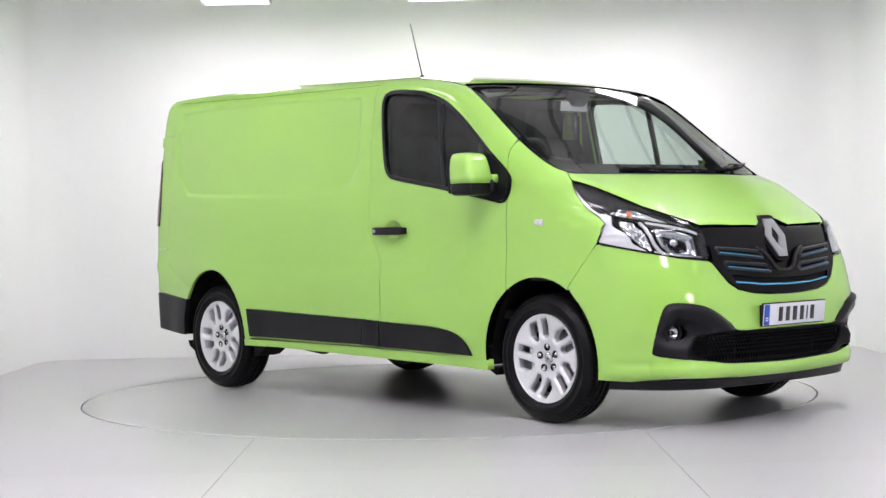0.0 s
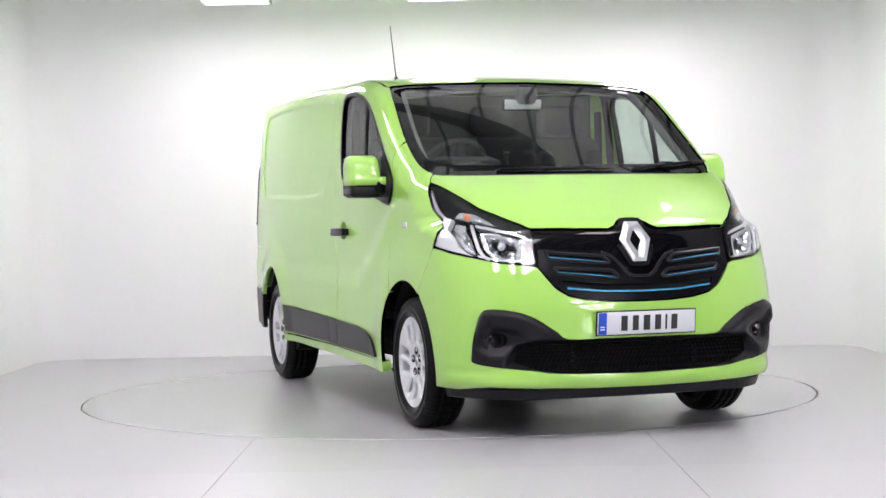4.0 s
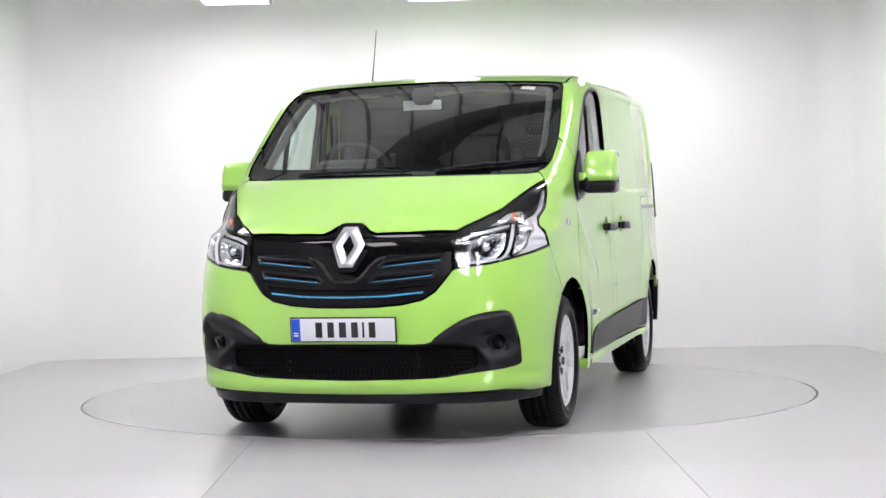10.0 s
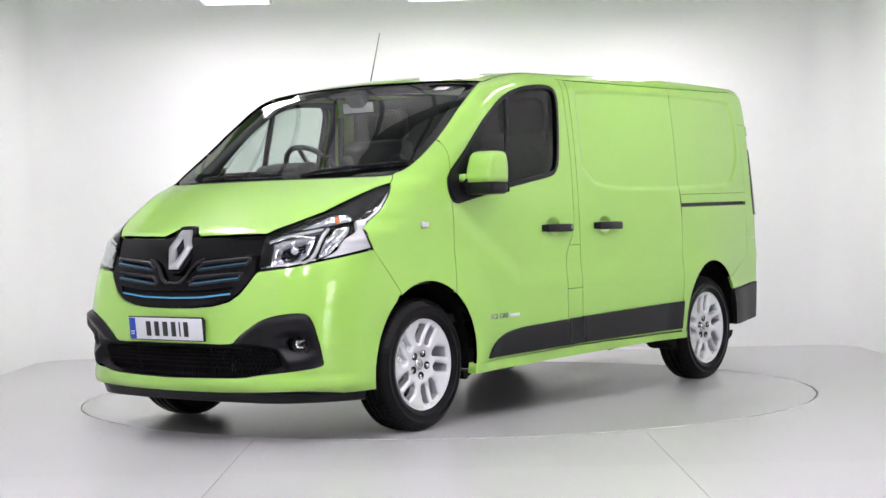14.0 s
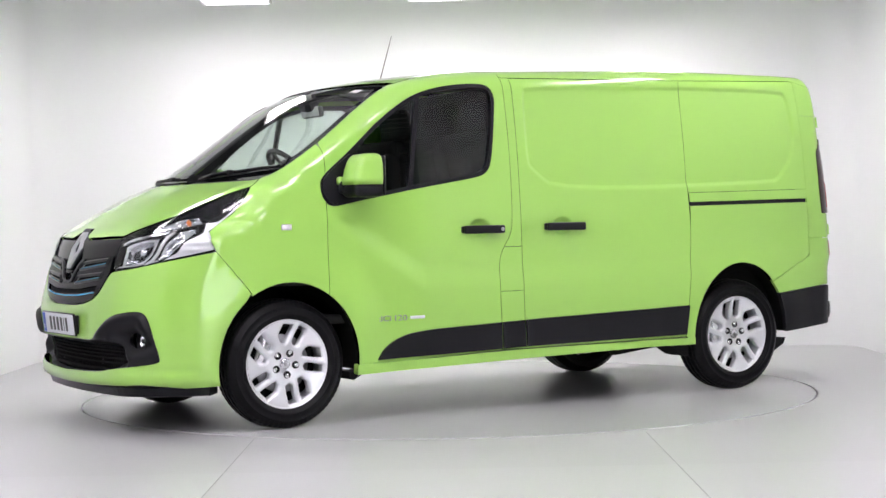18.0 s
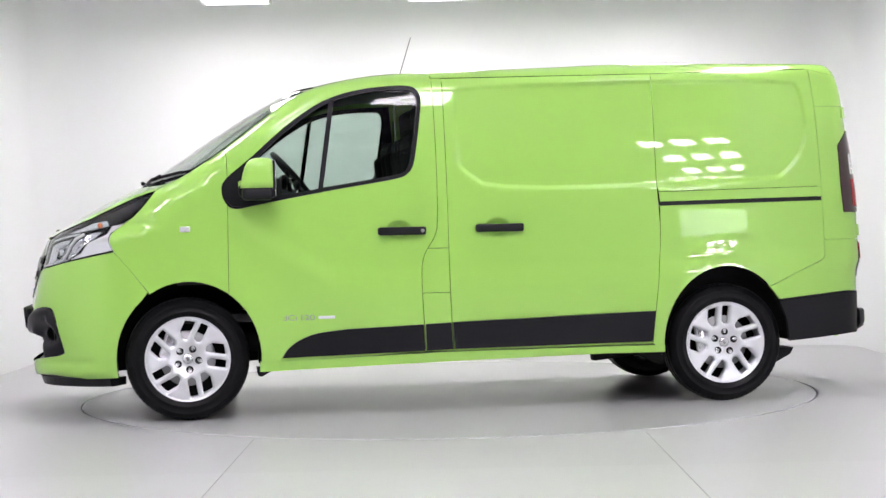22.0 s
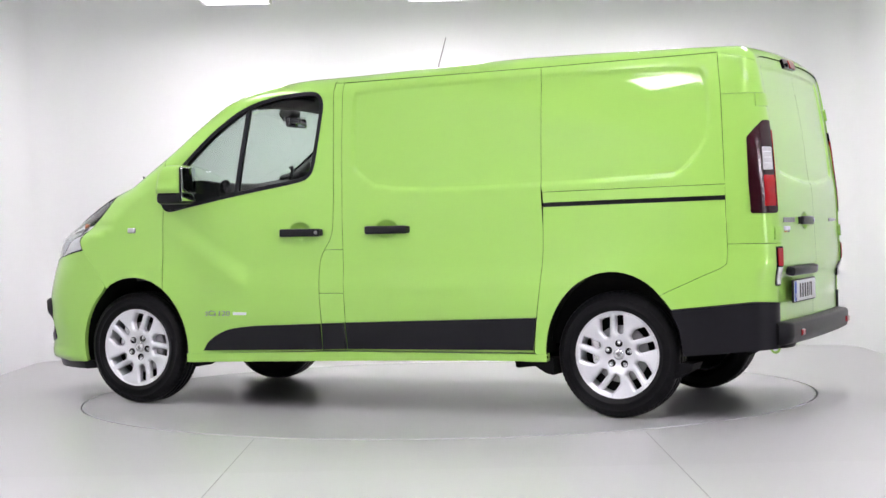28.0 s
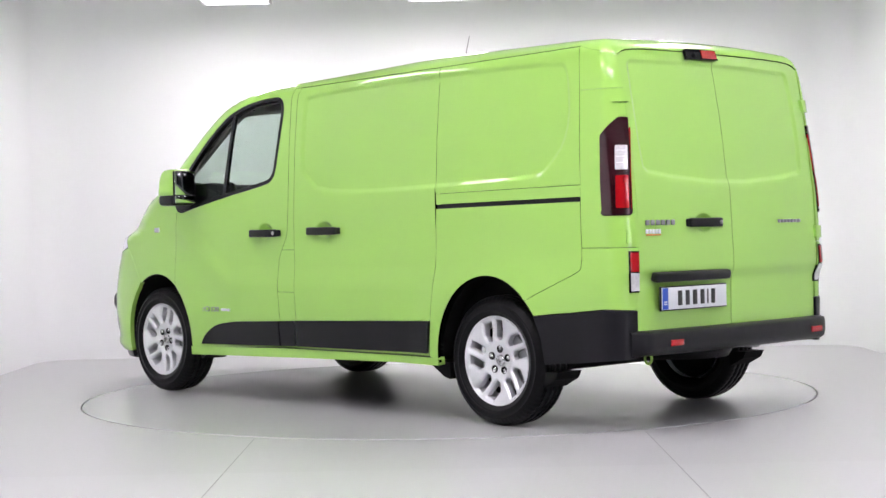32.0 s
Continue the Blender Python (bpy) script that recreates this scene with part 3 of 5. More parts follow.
def arch(cx, rx, rz, low_a, low_b, n=28):
    """A wheel arch's lip from its fore foot to its aft foot, in x and z."""
    a0, a1 = math.asin((low_a - 0.343) / rz), math.pi - math.asin((low_b - 0.343) / rz)
    return [(cx + rx * math.cos(a0 + (a1 - a0) * k / n), 0.343 + rz * math.sin(a0 + (a1 - a0) * k / n)) for k in range(n + 1)]


ARCH_F = arch(1.54, 0.396, 0.43, 0.25, 0.31)
ARCH_R = arch(-1.545, 0.379, 0.447, 0.305, 0.34)
SCREEN = rounded([(0, 1.322), (0.4, 1.322), (0.7, 1.325), (0.795, 1.333), (0.83, 1.365), (0.842, 1.43), (0.836, 1.55), (0.815, 1.70), (0.795, 1.80), (0.777, 1.836), (0.738, 1.851), (0.5, 1.862), (0, 1.869)], False, 12)
screen_3d = lift("front", SCREEN)
corner_low = int(np.argmin(np.abs(np.array(SCREEN)[:, 1] - 1.333) + (np.array(SCREEN)[:, 0] < 0.7)))
corner_top = int(np.argmin(np.abs(np.array(SCREEN)[:, 1] - 1.845) + (np.array(SCREEN)[:, 0] < 0.72)))
pillar = [tuple(q) for q in screen_3d[corner_low:corner_top + 1][:, [0, 2]]]
SEAM_TOP = 1.507
seam_end = (float(np.interp(SEAM_TOP, [q[1] for q in pillar], [q[0] for q in pillar])), SEAM_TOP)
pillar_low = [q for q in pillar if q[1] < SEAM_TOP - 0.004] + [seam_end]
pillar_high = [seam_end] + [q for q in pillar if q[1] > SEAM_TOP + 0.004]
EDGE_Y = 0.79


def roof_edge(x0, x1, n=10):
    xs = np.linspace(x0, x1, n)
    p = lift("top", np.stack([xs, np.full(n, EDGE_Y)], 1))
    return [tuple(q) for q in p[:, [0, 2]]]


DOOR_SEAM = [(1.317, 0.70), (1.314, 1.1), (1.313, 1.38), (1.3145, 1.458), (0.4 * 1.315 + 0.6 * seam_end[0], SEAM_TOP - 0.014)]
DOOR_BACK = rounded([(0.154, 1.905), (0.146, 1.70), (0.139, 1.38), (0.141, 1.09), (0.159, 0.995), (0.208, 0.916), (0.233, 0.836), (0.236, 0.676), (0.227, 0.5), (0.224, 0.345)], False, 3)
HEAD_BACK = [(1.709, 1.279), (1.762, 1.21), (1.83, 1.138), (1.954, 1.048), (1.964, 1.0), (1.939, 0.944)]
BUMPER_SEAM = [(1.939, 0.944), (1.85, 0.84), (1.757, 0.722)]
arch_f_hi = [q for q in ARCH_F if q[0] < 1.757 and q[1] > 0.69]
arch_f_aft = [q for q in ARCH_F if q[1] <= 0.70 and q[0] < 1.5]
arch_f_fore = [q for q in ARCH_F if q[0] >= 1.757]

LOW_CORNER = (float(lift("front", [(SCREEN[corner_low][0], SCREEN[corner_low][1] - 0.012)])[0][0]), SCREEN[corner_low][1] - 0.012)
HOOD_SIDE = [tuple(q) for q in np.linspace(LOW_CORNER, HEAD_BACK[0], 7)]
pair("front_fender", "side", DOOR_SEAM + pillar_low[::-1] + HOOD_SIDE[:-1] + HEAD_BACK + BUMPER_SEAM[1:] + arch_f_hi, label="lime green front wing")
WINDOW = rounded([(1.345, 1.272), (1.322, 1.335), (1.18, 1.453), (1.0, 1.612), (0.838, 1.728), (0.73, 1.783), (0.6, 1.822), (0.45, 1.845), (0.31, 1.852), (0.245, 1.832), (0.218, 1.775), (0.226, 1.68), (0.25, 1.51), (0.272, 1.40), (0.305, 1.352), (0.36, 1.327), (0.55, 1.295), (0.752, 1.263), (1.139, 1.194), (1.27, 1.171), (1.325, 1.205)], True, 3)
door_loop = DOOR_SEAM[::-1][:-1] + [(1.317, 0.698)] + arch_f_aft + [(1.14, 0.312), (0.224, 0.345)] + DOOR_BACK[::-1][1:] + roof_edge(0.155, pillar_high[-1][0] - 0.02) + pillar_high[::-1][:-1]
for m in (False, True):
    door = skin("front_door", "side", door_loop, holes=[WINDOW], h=0.021, finer=dent_points(*DENTS[0]), mirror=m, label="lime green cab door, closed")
    GLASS = inset(WINDOW, 0.022)
    skin("window_frame", "side", WINDOW, BLACK_PLASTIC, door, "black rubber window surround", holes=[GLASS], h=0.02, out=0.002, depth=0.03, mirror=m, gap=0.0)
    quarter_x = lambda z: 0.80 - (z - 1.257) * 0.155
    for nm, keep in (("window_pane", -1), ("quarter_pane", 1)):
        loop = [q for q in dense(GLASS, 0.01) if keep * (q[0] - quarter_x(q[1])) > -0.008]
        skin(nm, "side", loop, WINDOW_GLASS, door, "clear greenish side glass", h=0.06, out=-0.012, depth=0.0, mirror=m, gap=0.0)
    skin("division_bar", "side", [(0.814, 1.25), (0.786, 1.25), (0.706, 1.785), (0.734, 1.778)], BLACK_PLASTIC, door, "black window division bar", h=0.02, out=-0.004, mirror=m, gap=0.0)
    skin("mirror_base", "side", rounded([(1.335, 1.262), (1.318, 1.325), (1.2, 1.425), (1.16, 1.44), (1.145, 1.33), (1.14, 1.205), (1.27, 1.182), (1.315, 1.212)], True, 3), BLACK_PLASTIC, door, "black mirror base", h=0.02, out=0.012, mirror=m, gap=0.0)

# ---- flanks ----
RIDGE = [q for by in (-0.012, -0.006, 0.0, 0.006, 0.012, 0.018) for q in dense(inset(EMBOSS, by), 0.012)]
ROOF_SEAM = [(0.15, 1.895), (-1.134, 1.913), (-2.105, 1.94)]
SLIDE_FRONT = [(0.093, 1.893), (0.084, 1.377), (0.076, 0.673), (0.070, 0.513), (0.058, 0.346)]
SLIDE_BACK = [(-1.096, 0.352), (-1.115, 0.537), (-1.137, 0.713), (-1.154, 0.905), (-1.156, 1.033), (-1.143, 1.257), (-1.134, 1.912)]
QUARTER_BACK = rounded([(-2.105, 1.938), (-2.129, 1.716), (-2.149, 1.332), (-2.158, 1.077), (-2.162, 0.862), (-2.14, 0.812), (-2.024, 0.76), (-1.806, 0.663)], False, 3)
arch_r_fore = [q for q in ARCH_R if q[0] > -1.806]
cut = lambda loop, lo, hi: [q for q in loop if lo < q[1] < hi]
front_at = lambda z: float(np.interp(z, [q[1] for q in DOOR_BACK[::-1]], [q[0] for q in DOOR_BACK[::-1]]))
back_at = lambda z: float(np.interp(z, [q[1] for q in SLIDE_FRONT[::-1]], [q[0] for q in SLIDE_FRONT[::-1]]))
for nm, lo, hi in (("b_pillar", 0.929, 1.895), ("filler_flap", 0.678, 0.929), ("lower_pillar", 0.347, 0.678)):
    loop = [(front_at(hi), hi)] + cut(DOOR_BACK, lo, hi) + [(front_at(lo), lo), (back_at(lo), lo)] + cut(SLIDE_FRONT[::-1], lo, hi) + [(back_at(hi), hi)]
    skin(nm, "side", loop, h=0.03)
skin("sliding_door", "side", SLIDE_FRONT + SLIDE_BACK, h=0.021, finer=dent_points(*DENTS[1]) + RIDGE, label="lime green sliding load door, closed")
skin("upper_quarter", "side", [(-1.134, 1.912), (-1.143, 1.257), (-1.15, 1.226)] + [(-2.155, 1.244)] + cut(QUARTER_BACK, 1.244, 1.95)[::-1], h=0.024, finer=RIDGE)
skin("rail_cover", "side", [(-1.15, 1.226), (-1.156, 1.168), (-2.156, 1.184), (-2.155, 1.244)], h=0.03)
skin("sliding_rail", "side", [(-1.152, 1.170), (-1.155, 1.142), (-2.158, 1.158), (-2.157, 1.186)], BLACK_PLASTIC, van, "black recessed door rail", h=0.03, out=-0.012, depth=0.01)
skin("lower_quarter", "side", [(-1.156, 1.146), (-1.156, 1.033), (-1.154, 0.905), (-1.137, 0.713), (-1.115, 0.537), (-1.096, 0.352), (-1.172, 0.31)] + arch_r_fore[1:] + cut(QUARTER_BACK, 0.6, 1.162)[::-1] + [(-2.156, 1.162)], h=0.024)
DENTS.pop()
skin("side_panel", "side", DOOR_BACK[::-1] + ROOF_SEAM + QUARTER_BACK[1:] + arch_r_fore[::-1] + [(-1.172, 0.31), (-1.096, 0.352), (0.06, 0.346)], h=0.024, finer=RIDGE, mirror=True, label="plain lime green load-bay side panel")
pair("roof_rail", "side", [(0.15, 1.8955), (-1.134, 1.9135), (-2.105, 1.9405)] + roof_edge(-2.09, 0.16, 30), h=0.03, gap=0.0)
pair("sill", "side", [(1.155, 0.262), (1.153, 0.318), (0.07, 0.343), (-1.169, 0.346), (-1.169, 0.302), (-0.8, 0.303), (0.071, 0.287)], h=0.03, out=0.004, depth=0.05)
for nm, loop in (("door_moulding", rounded([(1.032, 0.336), (1.01, 0.37), (0.985, 0.398), (0.925, 0.437), (0.828, 0.470), (0.668, 0.488)], False, 3) + [(0.232, 0.503), (0.226, 0.352)]), ("pillar_moulding", [(0.222, 0.504), (0.217, 0.352), (0.064, 0.357), (0.075, 0.509)]), ("flank_moulding", [(0.066, 0.510), (0.055, 0.357), (-1.094, 0.366), (-1.116, 0.543)])):
    pair(nm, "side", loop, BLACK_PLASTIC, van, "black plastic side moulding", h=0.03, out=0.014, depth=0.02, gap=0.001)

# ---- roof, bonnet, windscreen ----
edge_x = pillar_high[-1][0] - 0.02
screen_top = [tuple(q) for q in lift("front", [(y, z + 0.006) for y, z in SCREEN[corner_top:]])[:, :2]]
half_roof = screen_top[::-1] + [(edge_x, EDGE_Y)] + [(x, EDGE_Y) for x in np.linspace(edge_x - 0.05, -2.09, 30)]
ends = flat("tail", on_skin(("side", -2.105, 1.938), ("back", 0.762, 1.885)))
CORNER = [tuple(q) for q in np.linspace(ends[0], ends[1], 14)]
TOP = [(0.762, 1.885), (0.735, 1.902), (0.69, 1.915), (0.6, 1.923), (0.45, 1.926), (0.3, 1.927), (0.15, 1.927), (0.0, 1.927)]
back_edge = [tuple(q) for q in lift("tail", CORNER)[:, :2]] + [tuple(q) for q in lift("back", TOP[1:])[:, :2]]
half_roof += back_edge
skin("roof", "top", half_roof + [(x, -y) for x, y in half_roof[::-1] if abs(y) > 1e-6], h=0.03, gap=0.0, label="lime green roof")

HEAD_TOP = [("side", 1.709, 1.279), ("side", 1.81, 1.248), ("front", 0.70, 1.135), ("front", 0.60, 1.075), ("front", 0.525, 1.032)]
hood_front = [(0.525, 1.032), (0.3, 1.028), (0.135, 1.025), (0.10, 1.04), (0.066, 1.066), (0, 1.068)]
half_hood = [tuple(q) for q in lift("front", hood_front[::-1])[:, :2]] + [tuple(q) for q in on_skin(*HEAD_TOP)[::-1][1:, :2]]
cowl = [tuple(q) for q in lift("front", [(y, z - 0.012) for y, z in SCREEN[:corner_low + 1]])[:, :2]]
half_hood += [tuple(q) for q in on_skin(*[("side", *q) for q in HOOD_SIDE[::-1]])[1:-1, :2]] + cowl[::-1]
skin("bonnet", "top", half_hood + [(x, -y) for x, y in half_hood[::-1] if abs(y) > 1e-6], h=0.035, label="lime green bonnet")
skin("windscreen", "front", both(SCREEN), SCREEN_GLASS, van, "clear laminated windscreen", h=0.06, out=-0.006, depth=0.0)
clear_half = rounded([(0, 1.375), (0.45, 1.377), (0.68, 1.385), (0.765, 1.41), (0.79, 1.46), (0.786, 1.55), (0.766, 1.70), (0.748, 1.795), (0.72, 1.826), (0.6, 1.838), (0, 1.846)], False, 3)
skin("windscreen_border", "front", both(SCREEN), CERAMIC, van, "black ceramic windscreen border", holes=[both(clear_half)], h=0.04, out=-0.008, depth=0.0)

# ---- nose ----
GRILLE_LOW = [("front", 0, 0.666), ("front", 0.15, 0.668), ("front", 0.28, 0.678), ("front", 0.38, 0.70), ("front", 0.44, 0.738), ("front", 0.485, 0.795), ("front", 0.515, 0.838), ("front", 0.535, 0.848)]
HEAD_LOW = [("front", 0.575, 0.852), ("front", 0.683, 0.865), ("front", 0.78, 0.89), ("side", 1.939, 0.944)]
INTAKE = [("front", 0, 0.493), ("front", 0.2, 0.493), ("front", 0.395, 0.494), ("front", 0.45, 0.53), ("front", 0.56, 0.602), ("front", 0.647, 0.633), ("front", 0.74, 0.645), ("side", 2.285, 0.628), ("side", 2.262, 0.55), ("side", 2.228, 0.42), ("side", 2.232, 0.385), ("front", 0.74, 0.368), ("front", 0.56, 0.346), ("front", 0.42, 0.328), ("front", 0, 0.318)]
half = loop_on("nose", GRILLE_LOW + HEAD_LOW) + loop_on("nose", [("side", *q) for q in BUMPER_SEAM[1:]]) + loop_on("nose", [("side", *q) for q in arch_f_fore[::-1]]) + loop_on("nose", [("side", 2.1, 0.245), ("front", 0.75, 0.268), ("front", 0.6, 0.262), ("front", 0.3, 0.252), ("front", 0, 0.25)])
intake = both(rounded(loop_on("nose", INTAKE), False, 3))
skin("front_bumper", "nose", both(half), holes=[intake], h=0.03, depth=0.03, label="lime green front bumper")
MESH_HOLE = both(rounded([(0, 0.456), (0.20, 0.456), (0.46, 0.456), (0.575, 0.452), (0.602, 0.435), (0.612, 0.40), (0.60, 0.374), (0.42, 0.348), (0, 0.338)], False, 3))
fog_c = flat("nose", on_skin(("front", 0.735, 0.492)))[0]
fog_loop = [(fog_c[0] + 0.045 * math.cos(a), fog_c[1] + 0.042 * math.sin(a)) for a in np.linspace(0, math.tau, 24, endpoint=False)]


def insert_sag(u, z):
    """A raised brow over each fog lamp, a deep eye round it, and a throat that falls back to the mesh."""
    edge = -polygon_distance(intake, u, z)
    brow = 0.022 * step(0.0, 0.022, edge) * step(0.075, 0.03, edge) * step(0.34, 0.50, np.abs(u)) * step(0.45, 0.52, z)
    eye = 0.05 * step(1.0, 0.35, np.hypot((np.abs(u) - fog_c[0] + 0.02) / 0.15, (z - fog_c[1]) / 0.085))
    throat = 0.06 * step(0.045, 0.0, polygon_distance(MESH_HOLE, u, z))
    return np.maximum(eye, throat) - brow


surround = skin("bumper_insert", "nose", intake, BLACK_PLASTIC, van, "black plastic lower bumper insert", holes=[MESH_HOLE, fog_loop, [(-u, v) for u, v in fog_loop]], h=0.012, out=0.004, depth=0.03, sag=insert_sag)
skin("intake_back", "nose", both([(0, 0.50), (0.66, 0.50), (0.66, 0.33), (0, 0.33)]), DARK, van, h=0.08, out=-0.12, depth=0.0)
lip_arc = lift("nose", [(u, 0.26) for u in np.linspace(-1.02, 1.02, 49)])


def front_lip():
    """The black valance below the bumper, swept along its plan."""
    profile = [(-0.03, 0.25), (-0.035, 0.235), (-0.045, 0.205), (-0.06, 0.2), (-0.16, 0.205), (-0.16, 0.25)]
    bm, rings = bmesh.new(), []
    for q in lip_arc:
        d = Vector((q[0] - 1.2, q[1], 0)).normalized()
        rings.append([bm.verts.new((q[0] + d.x * o, q[1] + d.y * o, z)) for o, z in profile])
    for a, b in zip(rings, rings[1:]):
        for i in range(len(profile)):
            j = (i + 1) % len(profile)
            bm.faces.new((a[i], b[i], b[j], a[j]))
    bm.faces.new(rings[0])
    bm.faces.new(rings[-1][::-1])
    bmesh.ops.recalc_face_normals(bm, faces=bm.faces)
    return bm


part("front_lip", front_lip(), BLACK_PLASTIC, van, "black plastic front lip")
GRILLE_TOP = [("front", y, z - 0.004) for y, z in hood_front[::-1]]
grille = both(loop_on("nose", GRILLE_TOP + [("front", 0.518, 0.95), ("front", 0.512, 0.88)] + GRILLE_LOW[::-1][1:]))
skin("grille_panel", "nose", grille, GLOSS_BLACK, van, "gloss black radiator grille", h=0.03, out=-0.012, depth=0.03)
head = loop_on("nose", HEAD_TOP + [("front", 0.521, 0.95), ("front", 0.517, 0.88), ("front", 0.54, 0.852)] + HEAD_LOW) + loop_on("nose", [("side", *q) for q in HEAD_BACK[::-1][1:-1]])
for m in (False, True):
    lamp = skin("headlamp", "nose", head, LENS_GLASS, van, "clear headlamp with black shroud and chrome reflectors", h=0.03, depth=0.0, mirror=m, out=-0.002)
    skin("lamp_housing", "nose", head, SATIN_BLACK, lamp, "black lamp housing", h=0.03, out=-0.05, depth=-0.05, mirror=m, gap=0.004)

# ---- tail ----
LAMP_LOOP = [(-2.266, 0.863, 1.484), (-2.30, 0.84, 1.53), (-2.335, 0.804, 1.572), (-2.36, 0.762, 1.572), (-2.385, 0.775, 1.30), (-2.40, 0.785, 1.10), (-2.395, 0.795, 1.088), (-2.289, 0.882, 1.088), (-2.275, 0.875, 1.25), (-2.268, 0.866, 1.42)]
lamp_tail = round_corners(flat("tail", np.array(LAMP_LOOP)), 0.0085)
DOOR_Y = 0.762
seam = lambda lo, hi: [q for q in QUARTER_BACK if lo < q[1] < hi]
seam_x = lambda z: float(np.interp(z, [q[1] for q in QUARTER_BACK[::-1]], [q[0] for q in QUARTER_BACK[::-1]]))
edge_at = lambda zs: flat("tail", lift("back", [(DOOR_Y, z) for z in zs]))
side_to_tail = lambda pts: loop_on("tail", [("side", *q) for q in pts])
pair("corner_upper", "tail", side_to_tail([(seam_x(1.716), 1.716)] + seam(1.716, 1.937)[::-1]) + CORNER + edge_at(np.linspace(1.885, 1.716, 6))[1:], h=0.02, gap=0.0008)
pair("corner_middle", "tail", side_to_tail([(seam_x(0.93), 0.93)] + seam(0.93, 1.716)[::-1] + [(seam_x(1.716), 1.716)]) + edge_at(np.linspace(1.716, 0.93, 12)), holes=[lamp_tail], h=0.025)
low_edge = edge_at(np.linspace(0.93, 0.62, 6))
pair("corner_lower", "tail", side_to_tail(sorted([q for q in ARCH_R if q[0] < -1.81 and q[1] > 0.592], key=lambda q: q[1]) + [q for q in QUARTER_BACK[::-1] if q[1] < 0.93] + [(seam_x(0.93), 0.93)]) + low_edge + side_to_tail([(-2.30, 0.628), (-2.1, 0.608), (-1.866, 0.588)]), h=0.025)
for m in (False, True):
    lamp = skin("tail_lamp", "tail", lamp_tail, DARK_RED, van, "tall dark red tail lamp", h=0.02, out=0.006, mirror=m, depth=0.03)
split = 0.03
REAR_RIDGE = [q for by in (-0.012, -0.005, 0.002, 0.009, 0.016) for q in dense(inset(REAR_EMBOSS, by), 0.014)]
for m in (1, -1):
    loop = [(DOOR_Y - 0.004, z) for z in np.linspace(0.515, 1.80, 8)] + [(y - 0.004, z) for y, z in TOP[:-2]] + [(split, 1.927), (split, 0.515)]
    loop = [(m * y if y > 0.1 else y, z) for y, z in loop]
    skin("rear_door", "back", loop, h=0.024, finer=REAR_RIDGE + (dent_points(0.26, 1.045, 0.075, 0.05, 0) if m > 0 else []), out=-0.006, label="lime green rear load door, closed")
pair("bumper_corner", "tail", side_to_tail([(-1.927, 0.342), (-1.909, 0.475), (-1.866, 0.586), (-2.1, 0.605), (-2.30, 0.625)]) + edge_at([0.62, 0.5, 0.38]) + side_to_tail([(-2.3, 0.372), (-2.145, 0.357)]), BLACK_PLASTIC, van, "black rear bumper corner", h=0.025, out=0.006, depth=0.03)


def rear_bumper():
    profile = [(-0.03, 0.515), (0.0, 0.518), (0.055, 0.512), (0.066, 0.5), (0.068, 0.44), (0.058, 0.41), (0.03, 0.395), (-0.04, 0.385)]
    bm, rings = bmesh.new(), []
    for u in np.linspace(-0.865, 0.865, 71):
        q = lift("tail", [(u, 0.46)])
        n = skin_normal(q)[0]
        d, fade = Vector((n[0], n[1], 0)).normalized(), min(1.0, (0.885 - abs(u)) / 0.06)
        rings.append([bm.verts.new((q[0][0] + d.x * (o if o < 0 else o * fade), q[0][1] + d.y * (o if o < 0 else o * fade), z)) for o, z in profile])
    for a, b in zip(rings, rings[1:]):
        for i in range(len(profile) - 1):
            bm.faces.new((a[i], b[i], b[i + 1], a[i + 1])).smooth = True
    bmesh.ops.recalc_face_normals(bm, faces=bm.faces)
    return bm


part("rear_bumper", rear_bumper(), BLACK_PLASTIC, van, "black plastic rear step bumper")

# ---- inside shell, underside, wheel wells ----
# Unseen black box, added so that the gaps between panels stay dark.
part("gap_backing_box", box((2.1, 1.56, 1.42), (-1.14, 0, 1.10), 0.05), DARK, van)
part("underbody", box((3.6, 1.44, 0.12), (0.0, 0, 0.42), 0.04), DARK, van, "black underbody")
part("bulkhead", box((0.04, 1.64, 1.5), (0.0, 0, 1.12), 0.01), TRIM, van, "dark grey bulkhead behind the seats")


def wheel_well(cx, low):
    own = bmesh.new()
    rows = []
    for y in (0.42, 0.885):
        rows.append([own.verts.new((cx + 0.415 * math.cos(a), y, 0.343 + 0.458 * math.sin(a))) for a in np.linspace(-low, math.pi + 0.6 * low, 25)])
    for i in range(24):
        own.faces.new((rows[0][i], rows[0][i + 1], rows[1][i + 1], rows[1][i])).smooth = True
    own.faces.new(rows[0])
    return own


for cx in (1.54, -1.545):
    for m in (1, -1):
        b = wheel_well(cx, 0.2 if cx > 0 else 0.0)
        if m < 0:
            bmesh.ops.scale(b, vec=(1, -1, 1), verts=b.verts)
        part("wheel_arch_liner", b, DARK, van, "black wheel arch liner")

